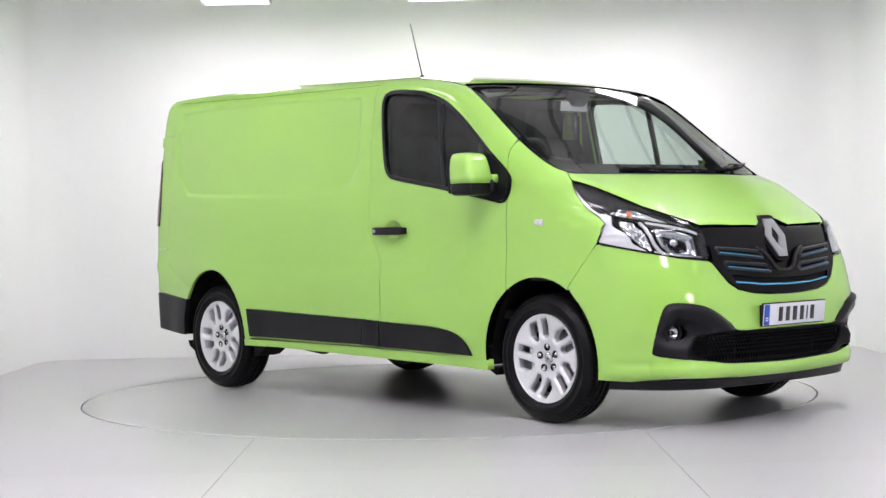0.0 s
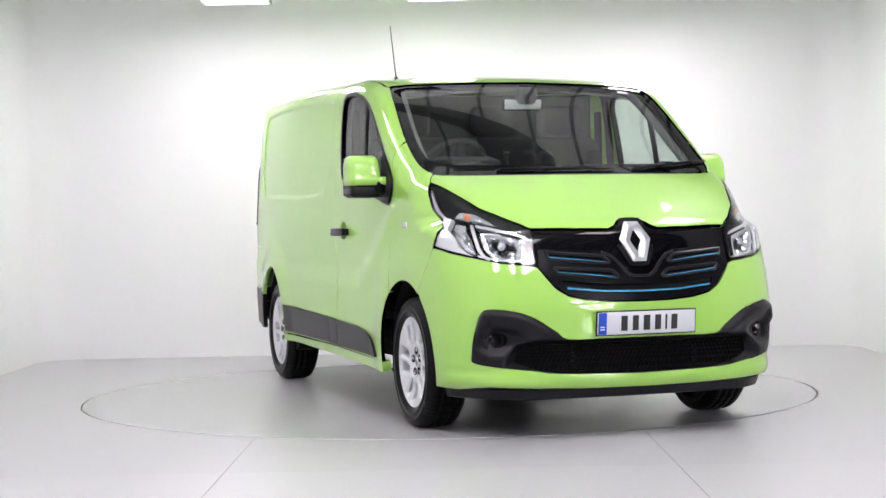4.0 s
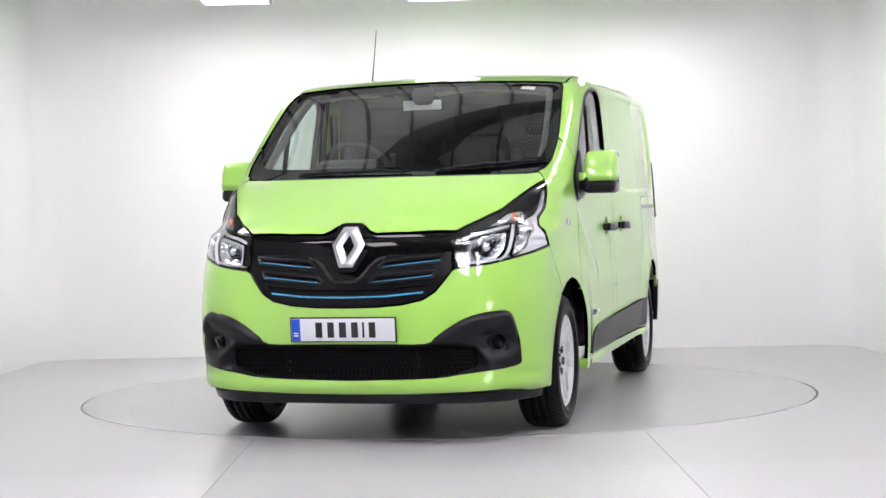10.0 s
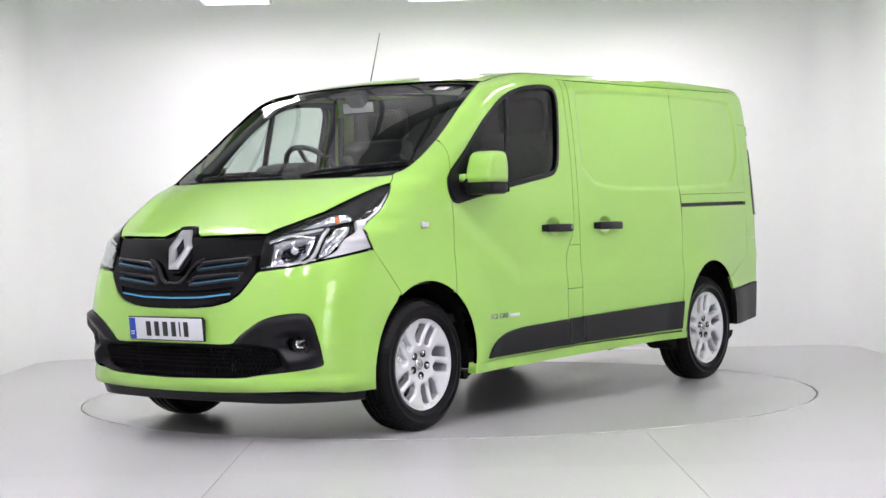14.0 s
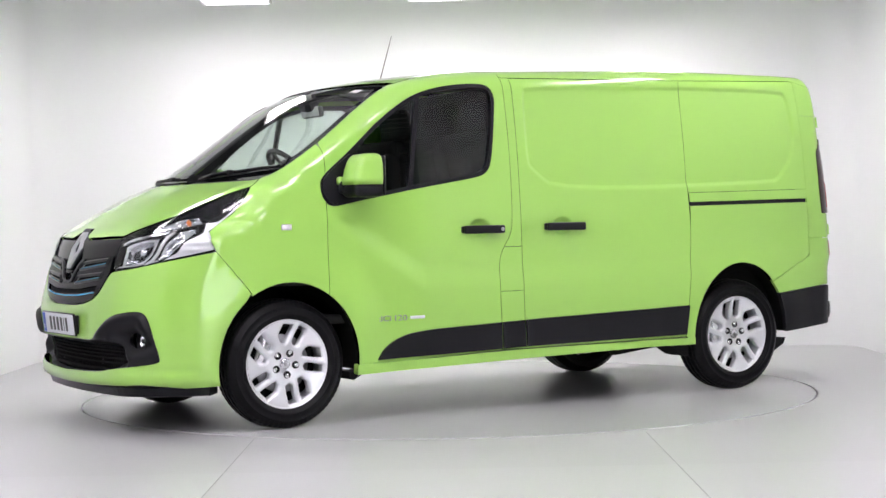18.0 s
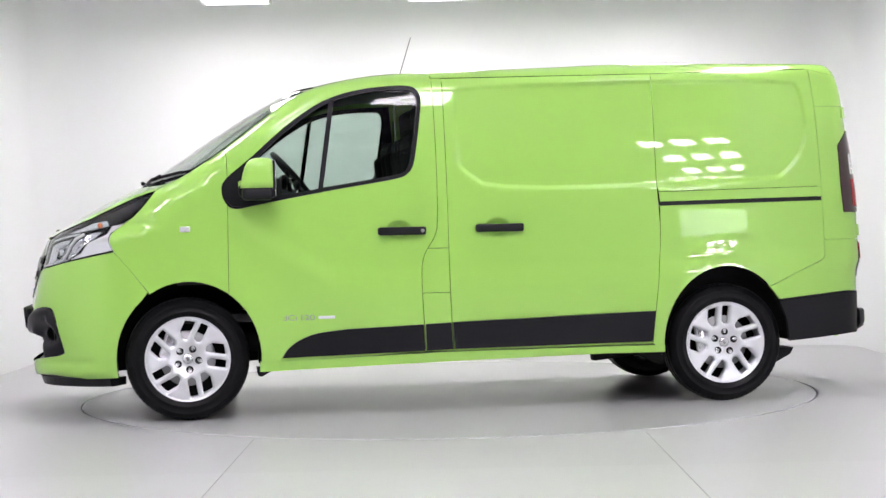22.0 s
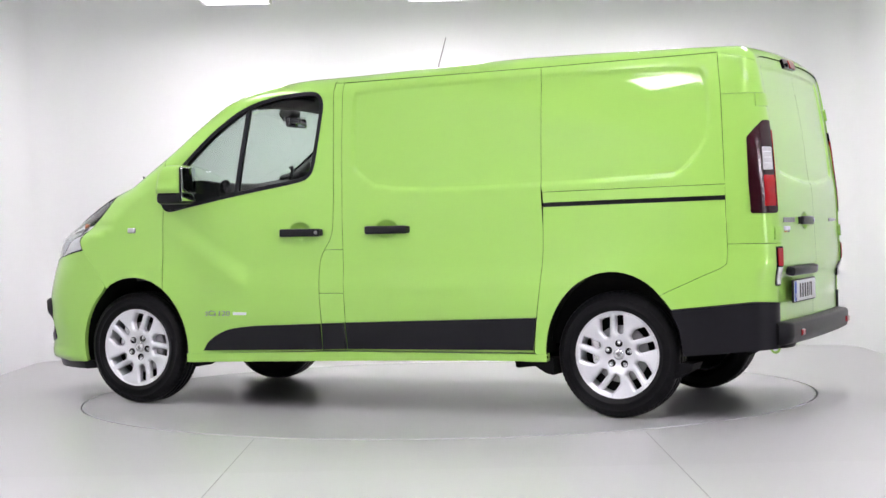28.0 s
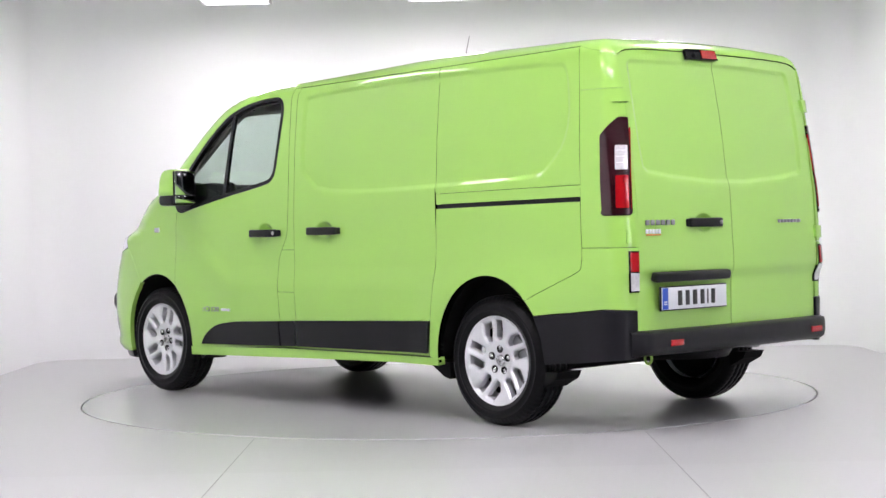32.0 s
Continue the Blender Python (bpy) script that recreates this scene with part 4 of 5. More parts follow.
# ---- wheels ----
TYRE = [(0.228, -0.085), (0.240, -0.100), (0.257, -0.106), (0.260, -0.1095), (0.268, -0.1115), (0.270, -0.1095), (0.296, -0.1085), (0.299, -0.1105), (0.303, -0.110), (0.305, -0.107), (0.326, -0.096), (0.336, -0.082), (0.340, -0.066), (0.342, -0.045), (0.334, -0.043), (0.334, -0.037), (0.342, -0.035), (0.343, -0.004), (0.335, -0.003), (0.335, 0.003), (0.343, 0.004), (0.342, 0.035), (0.334, 0.037), (0.334, 0.043), (0.342, 0.045), (0.340, 0.066), (0.336, 0.082), (0.326, 0.096), (0.305, 0.107), (0.303, 0.110), (0.299, 0.1105), (0.296, 0.1085), (0.270, 0.1095), (0.268, 0.1115), (0.260, 0.1095), (0.257, 0.106), (0.240, 0.100), (0.228, 0.085)]


def tread(i, k):
    r, h = TYRE[i]
    if r < 0.322:
        return 0.0
    return -0.0032 if (k % 3 == 0 and abs(h) > 0.044) or (k % 6 == 2 and abs(h) < 0.036) else 0.0


def dish(r):
    """How far the rim's face stands out at a radius."""
    return 0.060 + 0.022 * step(0.03, 0.12, r) + 0.010 * step(0.15, 0.225, r)


def rim_face():
    holes = []
    for k in range(5):
        a = math.radians(90 + 72 * k)
        for quad in ([(0.021, 0.120), (0.021, 0.213), (-0.024, 0.214), (-0.024, 0.116), (0.0, 0.104)], [(0.052, 0.092), (0.052, 0.204), (0.108, 0.186), (0.106, 0.118), (0.078, 0.088)]):
            q = round_corners(quad, 0.007)
            holes.append([(u * math.sin(a) + v * math.cos(a), -u * math.cos(a) + v * math.sin(a)) for u, v in q])
    ring = [(0.227 * math.cos(k * math.tau / 90), 0.227 * math.sin(k * math.tau / 90)) for k in range(90)]
    uv, tri, rims = fill(ring, holes, 0.0075)
    r = np.hypot(uv[:, 0], uv[:, 1])
    edge = np.full(len(uv), 1.0)
    for o in holes:
        edge = np.minimum(edge, np.abs(polygon_distance(o, uv[:, 0], uv[:, 1])))
    y = dish(r) - 0.010 * step(0.009, 0.0, edge)
    verts = [(u, h, v) for (u, v), h in zip(uv, y)]
    faces = [tuple(f) if area([tuple(uv[i]) for i in f]) < 0 else tuple(f)[::-1] for f in tri]
    for loop in rims[1:]:
        base, k = len(verts), len(loop)
        verts += [verts[i] for i in loop] + [(verts[i][0] * 0.99, verts[i][1] - 0.035, verts[i][2] * 0.99) for i in loop]
        faces += [(base + i, base + (i + 1) % k, base + k + (i + 1) % k, base + k + i) for i in range(k)]
    return mesh_of("rim", verts, faces, RIM_SILVER)


def build_wheel():
    w = empty("wheel")
    w.parent = van
    tagged(w, "silver alloy wheel with a black tyre")
    part("tyre", lathe(TYRE, "y", 210, wobble=tread), RUBBER, w, "black road tyre")
    part("rim", rim_face(), RIM_SILVER, w, "silver five-spoke alloy rim")
    part("rim_lip", lathe([(0.227, 0.090), (0.232, 0.094), (0.239, 0.096), (0.244, 0.092), (0.240, 0.085), (0.228, 0.07), (0.218, 0.02), (0.214, -0.08)], "y", 90), RIM_SILVER, w)
    b = disc(0.155, 0.02, segments=48, at=(0, 0.015, 0))
    disc(0.075, 0.05, segments=32, at=(0, 0.02, 0), bm=b)
    part("brake_disc", b, STEEL, w, "grey steel brake disc")
    part("caliper", box((0.07, 0.06, 0.16), (0.13, 0.02, 0.02), 0.02, 3, (0, 8, 0)), SATIN_CHROME, w, "pale brake caliper")
    part("wheel_back", disc(0.217, 0.01, segments=48, at=(0, -0.03, 0)), DARK, w)
    part("hub_cap", lathe([(0, 0.072), (0.024, 0.071), (0.030, 0.066), (0.031, 0.05)], "y", 32), SATIN_CHROME, w)
    part("badge", box((0.016, 0.004, 0.022), (0, 0.073, 0), 0.001, turn=(0, 45, 0)), STEEL, w)
    for k in range(5):
        a = math.radians(90 + 72 * k)
        at = (0.060 * math.cos(a), 0.0, 0.060 * math.sin(a))
        nut = lathe([(0, 0.073), (0.007, 0.073), (0.0105, 0.067), (0.0105, 0.05)], "y", 6, at=at)
        part("wheel_nut", nut, SATIN_CHROME, w)
        # Black ring on the rim, in place of the shade in the nut's recess.
        part("nut_shade_ring", lathe([(0.010, 0.0665), (0.0185, 0.0725), (0.0195, 0.0735), (0.0205, 0.068)], "y", 24, at=at), DARK, w)
    return w


wheel = build_wheel()
WHEELS = [(1.549, 0.81, -27), (-1.549, 0.80, -3), (1.549, -0.81, 5), (-1.549, -0.80, 11)]
wheel.matrix_basis = pose(1.549, 0.81, 0.343, 0, -27, 0)
for x, y, turn in WHEELS[1:]:
    w = copy_thing(wheel, pose(x, y, 0.343, 0, turn, 0) if y > 0 else pose(x, y, 0.343, 0, turn, 180))


# ---- nose details ----
def front_loop(pts):
    return loop_on("nose", [("front", y, z) for y, z in pts])


def mirrored(pts):
    return [(-u, v) for u, v in pts][::-1]


SLOTS = [[(0.472, 0.914), (0.43, 0.912), (0.20, 0.894), (0.185, 0.888), (0.157, 0.866), (0.160, 0.858), (0.175, 0.856), (0.460, 0.885)],
         [(0.440, 0.840), (0.40, 0.838), (0.155, 0.822), (0.142, 0.816), (0.117, 0.794), (0.120, 0.786), (0.135, 0.784), (0.425, 0.812)]]
LOW_SLOT = both([(0.0, 0.750), (0.2, 0.753), (0.404, 0.774), (0.384, 0.734), (0.2, 0.716), (0.0, 0.712)])
slot_loops = [front_loop(q) for q in SLOTS] + [mirrored(front_loop(q)) for q in SLOTS] + [front_loop(LOW_SLOT)]
low_half = [(0, 0.790), (0.05, 0.793), (0.078, 0.808), (0.118, 0.864), (0.155, 0.898), (0.20, 0.918), (0.36, 0.924), (0.508, 0.93), (0.507, 0.875), (0.512, 0.843), (0.480, 0.797), (0.436, 0.744), (0.376, 0.706), (0.277, 0.684), (0.15, 0.675), (0, 0.673)]
skin("grille_insert", "nose", both(front_loop(low_half)), SATIN_BLACK, van, "satin black slatted grille insert", holes=slot_loops, h=0.018, out=0.004, depth=0.03, gap=0.001)
for q in slot_loops:
    skin("grille_slot", "nose", inset(q, -0.004), DARK, van, h=0.04, out=-0.008, depth=0.0, gap=0)
for q in SLOTS:
    a, b = q[-1], q[-2]
    ring = front_loop(q)
    for m in (False, True):
        skin("slot_frame", "nose", inset(ring, -0.008), FRAME_BLACK, van, "satin black slot frame", holes=[inset(ring, 0.001)], h=0.014, out=0.013, depth=0.014, mirror=m, gap=0, sag=lambda u, v, ring=ring: 0.010 * step(0.002, 0.008, polygon_distance(ring, u, v)))
    band = [(a[0] - 0.004, a[1] + 0.0058), (b[0] + 0.010, b[1] + 0.0058), (b[0] + 0.004, b[1] + 0.001), (a[0] - 0.002, a[1] + 0.001)]
    for m in (False, True):
        skin("blue_slat_line", "nose", front_loop(band), BLUE_LINE, van, "thin blue grille line", h=0.03, out=0.012, depth=0.016, mirror=m, gap=0)
skin("blue_slat_line", "nose", front_loop(both([(0, 0.7205), (0.2, 0.7245), (0.384, 0.7425), (0.382, 0.735), (0.2, 0.717), (0, 0.713)])), BLUE_LINE, van, "thin blue grille line", h=0.03, out=0.007, depth=0.012, gap=0)
for m in (False, True):
    skin("grille_rib", "nose", front_loop([(0.112, 0.868), (0.150, 0.900), (0.19, 0.914), (0.195, 0.903), (0.16, 0.889), (0.125, 0.86), (0.083, 0.805), (0.055, 0.788), (0, 0.785), (0, 0.797), (0.046, 0.799), (0.07, 0.814)]), FRAME_BLACK, van, "satin black rib", h=0.02, out=0.012, depth=0.012, mirror=m, gap=0)

# lozenge emblem, plain
emblem = [(0.034, 1.058), (0.083, 0.973), (0.034, 0.862), (-0.034, 0.862), (-0.083, 0.973), (-0.034, 1.058)]
emblem_hole = [(0.0, 1.018), (0.030, 0.965), (0.0, 0.905), (-0.030, 0.965)]


def flat_emblem(loop, holes, thick, out, crest=None):
    """A solid plate that leans back with the nose; crest: a ridge loop from which its face falls away."""
    uv, tri, rims = fill(loop, holes, 0.012)
    fall = 0.5 * np.abs(polygon_distance(crest, uv[:, 0], uv[:, 1])) if crest else np.zeros(len(uv))
    x = 2.428 - 0.50 * (uv[:, 1] - 0.862) + out - fall
    verts = [(a, u, v) for a, (u, v) in zip(x, uv)]
    faces = [tuple(f) if area([tuple(uv[i]) for i in f]) > 0 else tuple(f)[::-1] for f in tri]
    for r in rims:
        base, k = len(verts), len(r)
        verts += [verts[i] for i in r] + [(verts[i][0] - thick, verts[i][1], verts[i][2]) for i in r]
        faces += [(base + i, base + (i + 1) % k, base + k + (i + 1) % k, base + k + i) for i in range(k)]
    return verts, faces


v, f = flat_emblem(both(rounded([(0, 1.078), (0.045, 1.076), (0.064, 1.06), (0.104, 0.985), (0.104, 0.955), (0.056, 0.852), (0.03, 0.84), (0, 0.838)], False, 2)), [], 0.07, -0.012)
part("emblem_backing", mesh_of("emblem_backing", v, f, SATIN_BLACK, smooth=False), SATIN_BLACK, van, "gloss black emblem backing")
crest = [(0.017, 1.036), (0.057, 0.968), (0.017, 0.886), (-0.017, 0.886), (-0.057, 0.968), (-0.017, 1.036)]
v, f = flat_emblem(emblem, [emblem_hole], 0.02, 0.012, crest)
part("emblem", mesh_of("emblem", v, f, EMBLEM, smooth=False), EMBLEM, van, "chrome lozenge emblem")


def number_plate(m):
    """A white plate with a blue end and a row of dark bars."""
    holder = part("number_plate", box((0.534, 0.012, 0.122), (0, 0, 0), 0.004), BLACK_PLASTIC, van, "white number plate with dark bars")
    holder.matrix_basis = m
    part("plate_face", box((0.522, 0.006, 0.110), (0, -0.006, 0), 0.002), PLATE_WHITE, holder, "white plate face")
    part("blue_end", box((0.044, 0.002, 0.106), (-0.236, -0.0098, 0), 0.0008), PLATE_BLUE, holder, "blue plate end")
    for dz in (-0.028, -0.016):
        part("small_bar", box((0.024, 0.001, 0.006), (-0.236, -0.0113, dz)), PLATE_WHITE, holder)
    for k, w in enumerate((0.046, 0.044, 0.048, 0.044, 0.014, 0.044)):
        x = (-0.120, -0.060, 0.0, 0.060, 0.104, 0.148)[k]
        part("dark_bar", box((w * 0.74, 0.0016, 0.074), (x + 0.0, -0.0096, 0), 0.0006), INK, holder)
    return holder


number_plate(pose(2.482, 0, 0.566, 6, 0, 90))
number_plate(pose(-2.443, 0.372, 0.671, 0, 0, -90))
part("plate_mount", box((0.02, 0.50, 0.10), (2.464, 0, 0.566), 0.004), BLACK_PLASTIC, van)


def hex_mesh():
    """Honeycomb of the lower intake: a sheet with six-sided openings."""
    loop = both([(0, 0.482), (0.64, 0.482), (0.64, 0.333), (0, 0.333)])
    holes = []
    for r in range(9):
        for c in range(-28, 29):
            u, v = (c + 0.5 * (r % 2)) * 0.0225, 0.340 + 0.0165 * r + 0.003
            if abs(u) < 0.628 and v < 0.478:
                holes.append([(u + 0.0092 * math.cos(a), v + 0.0078 * math.sin(a)) for a in np.linspace(0.52, 0.52 + math.tau, 6, endpoint=False)])
    return skin_mesh("intake_mesh", "nose", loop, DARK, holes=holes, h=0.05, out=-0.07, depth=0.012, gap=0)


part("intake_mesh", hex_mesh(), DARK, van, "black honeycomb intake mesh")
for y in (-0.33, 0.33):
    part("intake_post", box((0.02, 0.012, 0.12), (2.345, y, 0.41), 0.003), BLACK_PLASTIC, van)

for m in (1, -1):
    at = lift("nose", [fog_c])[0]
    n = skin_normal(np.array([at]))[0]
    fog = empty("fog_lamp")
    fog.parent = van
    tagged(fog, "round clear fog lamp in a black recess")
    aim = Vector((1, 0.12 * m, 0)).to_track_quat("Y", "Z").to_matrix().to_4x4()
    fog.matrix_basis = Matrix.Translation((at[0] - 0.056, m * (at[1] - 0.014), at[2])) @ aim
    part("bezel", lathe([(0.058, 0.004), (0.047, 0.008), (0.041, 0.0), (0.040, -0.02), (0.0, -0.035)], "y", 36), BLACK_PLASTIC, fog)
    part("reflector", lathe([(0.037, -0.006), (0.030, -0.016), (0.015, -0.026), (0, -0.028)], "y", 32), CHROME, fog, "dim lamp reflector")
    part("lens", lathe([(0.039, -0.004), (0.034, 0.003), (0.020, 0.008), (0, 0.010)], "y", 32), LENS_GLASS, fog, "clear lens")
    part("bulb_cap", lathe([(0, 0.0), (0.012, -0.002), (0.013, -0.025)], "y", 16), DARK, fog)

# ---- headlamp insides ----
SHROUD = [("side", 1.709, 1.279), ("side", 1.81, 1.248), ("front", 0.70, 1.135), ("front", 0.60, 1.075), ("front", 0.525, 1.032), ("front", 0.525, 0.995), ("front", 0.575, 1.0), ("front", 0.62, 1.022), ("front", 0.70, 1.05), ("front", 0.76, 1.064), ("front", 0.80, 1.075), ("side", 1.945, 1.12), ("side", 1.86, 1.165), ("side", 1.78, 1.222)]
TRAY = [("front", 0.672, 1.060), ("front", 0.735, 1.070), ("front", 0.810, 1.096), ("front", 0.784, 1.126), ("front", 0.735, 1.118)]
BROW = [("front", 0.755, 1.050), ("front", 0.70, 1.032), ("front", 0.61, 1.004), ("front", 0.556, 0.984), ("front", 0.556, 0.998), ("front", 0.61, 1.021), ("front", 0.70, 1.048), ("front", 0.748, 1.062)]
BOWL = [("front", 0.578, 0.876), ("front", 0.66, 0.882), ("front", 0.715, 0.893), ("front", 0.745, 0.93), ("front", 0.756, 0.98), ("front", 0.747, 1.030), ("front", 0.70, 1.020), ("front", 0.62, 0.996), ("front", 0.578, 0.98)]
CUP = [("front", 0.782, 0.91), ("front", 0.812, 0.925), ("front", 0.834, 0.97), ("front", 0.834, 1.04), ("front", 0.815, 1.066), ("front", 0.786, 1.058), ("front", 0.793, 0.985)]
WING = [("front", 0.80, 0.908), ("front", 0.838, 0.945), ("front", 0.848, 1.0), ("front", 0.846, 1.05), ("side", 1.955, 1.092), ("side", 1.90, 1.10), ("side", 1.950, 1.044), ("side", 1.958, 1.0), ("side", 1.94, 0.952), ("front", 0.845, 0.922)]
LOBE = [("side", 1.915, 1.092), ("side", 1.85, 1.142), ("side", 1.785, 1.200), ("side", 1.735, 1.252), ("side", 1.762, 1.209), ("side", 1.83, 1.138), ("side", 1.895, 1.092)]
LINE = [("front", 0.528, 0.868), ("front", 0.69, 0.879), ("front", 0.79, 0.904), ("side", 1.945, 0.956), ("side", 1.942, 0.946), ("front", 0.78, 0.894), ("front", 0.69, 0.868), ("front", 0.528, 0.857)]
SILL_LINE = [("front", 0.56, 0.877), ("front", 0.69, 0.888), ("front", 0.775, 0.909), ("front", 0.775, 0.902), ("front", 0.69, 0.881), ("front", 0.56, 0.870)]
bowl_flat, tray_flat, cup_flat = loop_on("nose", BOWL), loop_on("nose", TRAY), loop_on("nose", CUP)


def bowl_sag(u, v):
    """A deep reflector with steps and rows of facets."""
    deep = step(0.0, 0.06, -polygon_distance(bowl_flat, u, v))
    return 0.008 + 0.05 * deep + 0.006 * deep * np.sin(u * 120 + 30 * v) * np.sin(v * 150 + 60 * u) + 0.004 * deep * np.sign(np.sin(u * 95))


headlamps = [o for o in van.children if o.name.split(".")[0] == "headlamp"]
for lamp, m in zip(headlamps, (False, True)):
    s = -1 if m else 1
    skin("upper_shroud", "nose", loop_on("nose", SHROUD), GLOSS_BLACK, lamp, "black upper lamp shroud", holes=[inset(tray_flat, -0.003)], h=0.02, out=-0.016, depth=0.03, mirror=m, gap=0.002)
    skin("main_reflector", "nose", bowl_flat, REFLECTOR, lamp, "faceted chrome main reflector", h=0.006, out=-0.012, depth=0.012, mirror=m, gap=0.0, sag=bowl_sag)
    skin("chrome_brow", "nose", loop_on("nose", BROW), SATIN_CHROME, lamp, "bright chrome strip over the main reflector", h=0.014, out=-0.010, depth=0.02, mirror=m, gap=0.0)
    skin("chrome_sill", "nose", loop_on("nose", SILL_LINE), EMBLEM, lamp, "thin chrome strip under the main reflector", h=0.014, out=-0.012, depth=0.02, mirror=m, gap=0.0)
    skin("side_cup", "nose", cup_flat, REFLECTOR, lamp, "smooth chrome cup of the side bulb", h=0.008, out=-0.012, depth=0.012, mirror=m, gap=0.0, sag=lambda u, v: 0.032 * step(0.0, 0.03, -polygon_distance(cup_flat, u, v)))
    skin("side_reflector", "nose", loop_on("nose", WING), WING_SILVER, lamp, "pale ribbed side reflector", h=0.010, out=-0.010, depth=0.03, mirror=m, gap=0.0, sag=lambda u, v: 0.0022 * np.sin(v * 480) * step(0.93, 0.96, v) * step(1.07, 1.03, v))
    skin("upper_lobe", "nose", loop_on("nose", LOBE), WING_SILVER, lamp, "pale silver upper corner of the lamp", h=0.014, out=-0.02, depth=0.02, mirror=m, gap=0.002)
    skin("lower_lamp_edge", "nose", loop_on("nose", LINE), GLOSS_BLACK, lamp, "black lower lamp edge", h=0.025, out=-0.008, depth=0.012, mirror=m, gap=0)
    skin("indicator_tray", "nose", tray_flat, REFLECTOR, lamp, "chrome indicator tray", h=0.008, out=-0.016, depth=0.012, mirror=m, gap=0, sag=lambda u, v: 0.022 * step(0.0, 0.03, -polygon_distance(tray_flat, u, v)))
    q = lift("front", [(0.655, 0.945)])[0]
    aim = Vector((1, 0.25 * s, 0.04)).to_track_quat("Y", "Z").to_matrix().to_4x4()
    shield = part("bulb_shield", lathe([(0, 0.0), (0.018, -0.003), (0.023, -0.02), (0.016, -0.05)], "y", 24), SATIN_CHROME, lamp, "chrome bulb shield")
    shield.matrix_basis = Matrix.Translation((q[0] - 0.045, s * q[1], q[2])) @ aim
    arc = lift("front", [(0.728, 0.884), (0.755, 0.905), (0.770, 0.94), (0.777, 0.985), (0.774, 1.03), (0.766, 1.058)])
    nn = skin_normal(arc)
    part("light_guide", tube([tuple((p - n * 0.014) * (1, s, 1)) for p, n in zip(arc, nn)], 0.0095, 8), CLEAR_WHITE, lamp, "white curved light guide")
    q = lift("front", [(0.810, 0.985)])[0]
    b = part("side_bulb", lathe([(0, 0.012), (0.008, 0.008), (0.011, -0.004), (0.016, -0.010), (0.018, -0.02)], "y", 24), SATIN_CHROME, lamp, "small chrome side bulb")
    b.matrix_basis = Matrix.Translation((q[0] - 0.034, s * (q[1] - 0.010), q[2])) @ aim
    q = lift("front", [(0.756, 1.094)])[0]
    ind = part("indicator_bulb", lathe([(0, 0.006), (0.010, 0.005), (0.018, 0.0), (0.015, -0.008), (0, -0.010)], "y", 24), AMBER, lamp, "amber indicator bulb")
    ind.matrix_basis = Matrix.Translation((q[0] - 0.036, s * (q[1] - 0.006), q[2])) @ aim

# ---- sides: mirrors, handles, repeaters ----
for m in (1, -1):
    mirror = empty("wing_mirror")
    mirror.parent = van
    tagged(mirror, "lime green and black wing mirror")
    cap = bmesh.new()
    for z, x0, x1, y0, y1 in ((1.280, 1.062, 1.246, 0.948, 1.134), (1.314, 1.060, 1.244, 0.950, 1.137), (1.320, 1.060, 1.240, 0.953, 1.135), (1.36, 1.062, 1.232, 0.957, 1.137), (1.398, 1.064, 1.220, 0.960, 1.134), (1.423, 1.068, 1.206, 0.964, 1.129), (1.438, 1.076, 1.188, 0.972, 1.119), (1.445, 1.090, 1.165, 0.986, 1.102)):
        ring = []
        for k in range(32):
            a = k * math.tau / 32
            c, s = math.cos(a), math.sin(a)
            e = 0.36
            px = (x0 + x1) / 2 + (x1 - x0) / 2 * math.copysign(abs(c) ** e, c) * (1.0 if c < 0 else 1 - 0.12 * abs(s) ** 3)
            py = (y0 + y1) / 2 + (y1 - y0) / 2 * math.copysign(abs(s) ** e, s)
            ring.append(cap.verts.new((px, py, z)))
        if z > 1.280:
            for k in range(32):
                cap.faces.new((last[k], last[(k + 1) % 32], ring[(k + 1) % 32], ring[k])).smooth = True
        else:
            cap.faces.new(ring[::-1])
        last = ring
    cap.faces.new(last).smooth = True
    if m < 0:
        bmesh.ops.scale(cap, vec=(1, -1, 1), verts=cap.verts)
    bmesh.ops.recalc_face_normals(cap, faces=cap.faces)
    part("mirror_cap", cap, PAINT, mirror, "lime green mirror cap")
    b = box((0.172, 0.178, 0.074), (1.150, m * 1.042, 1.252), 0.028, 4)
    part("mirror_foot", b, BLACK_PLASTIC, mirror, "black mirror housing")
    b = box((0.10, 0.10, 0.07), (1.195, m * 0.955, 1.270), 0.02, 3, (0, 0, -18 * m))
    part("mirror_arm", b, BLACK_PLASTIC, mirror)
    part("green_arm", box((0.055, 0.05, 0.045), (1.226, m * 0.950, 1.304), 0.012, 3), PAINT, mirror)
    part("mirror_rim", box((0.012, 0.166, 0.205), (1.062, m * 1.044, 1.330), 0.02, 3), BLACK_PLASTIC, mirror)
    part("mirror_glass", box((0.004, 0.150, 0.15), (1.0545, m * 1.044, 1.358), 0.002), MIRROR, mirror, "mirror glass")
    part("wide_mirror_glass", box((0.004, 0.150, 0.045), (1.0545, m * 1.044, 1.255), 0.002), MIRROR, mirror, "small wide-angle mirror glass")


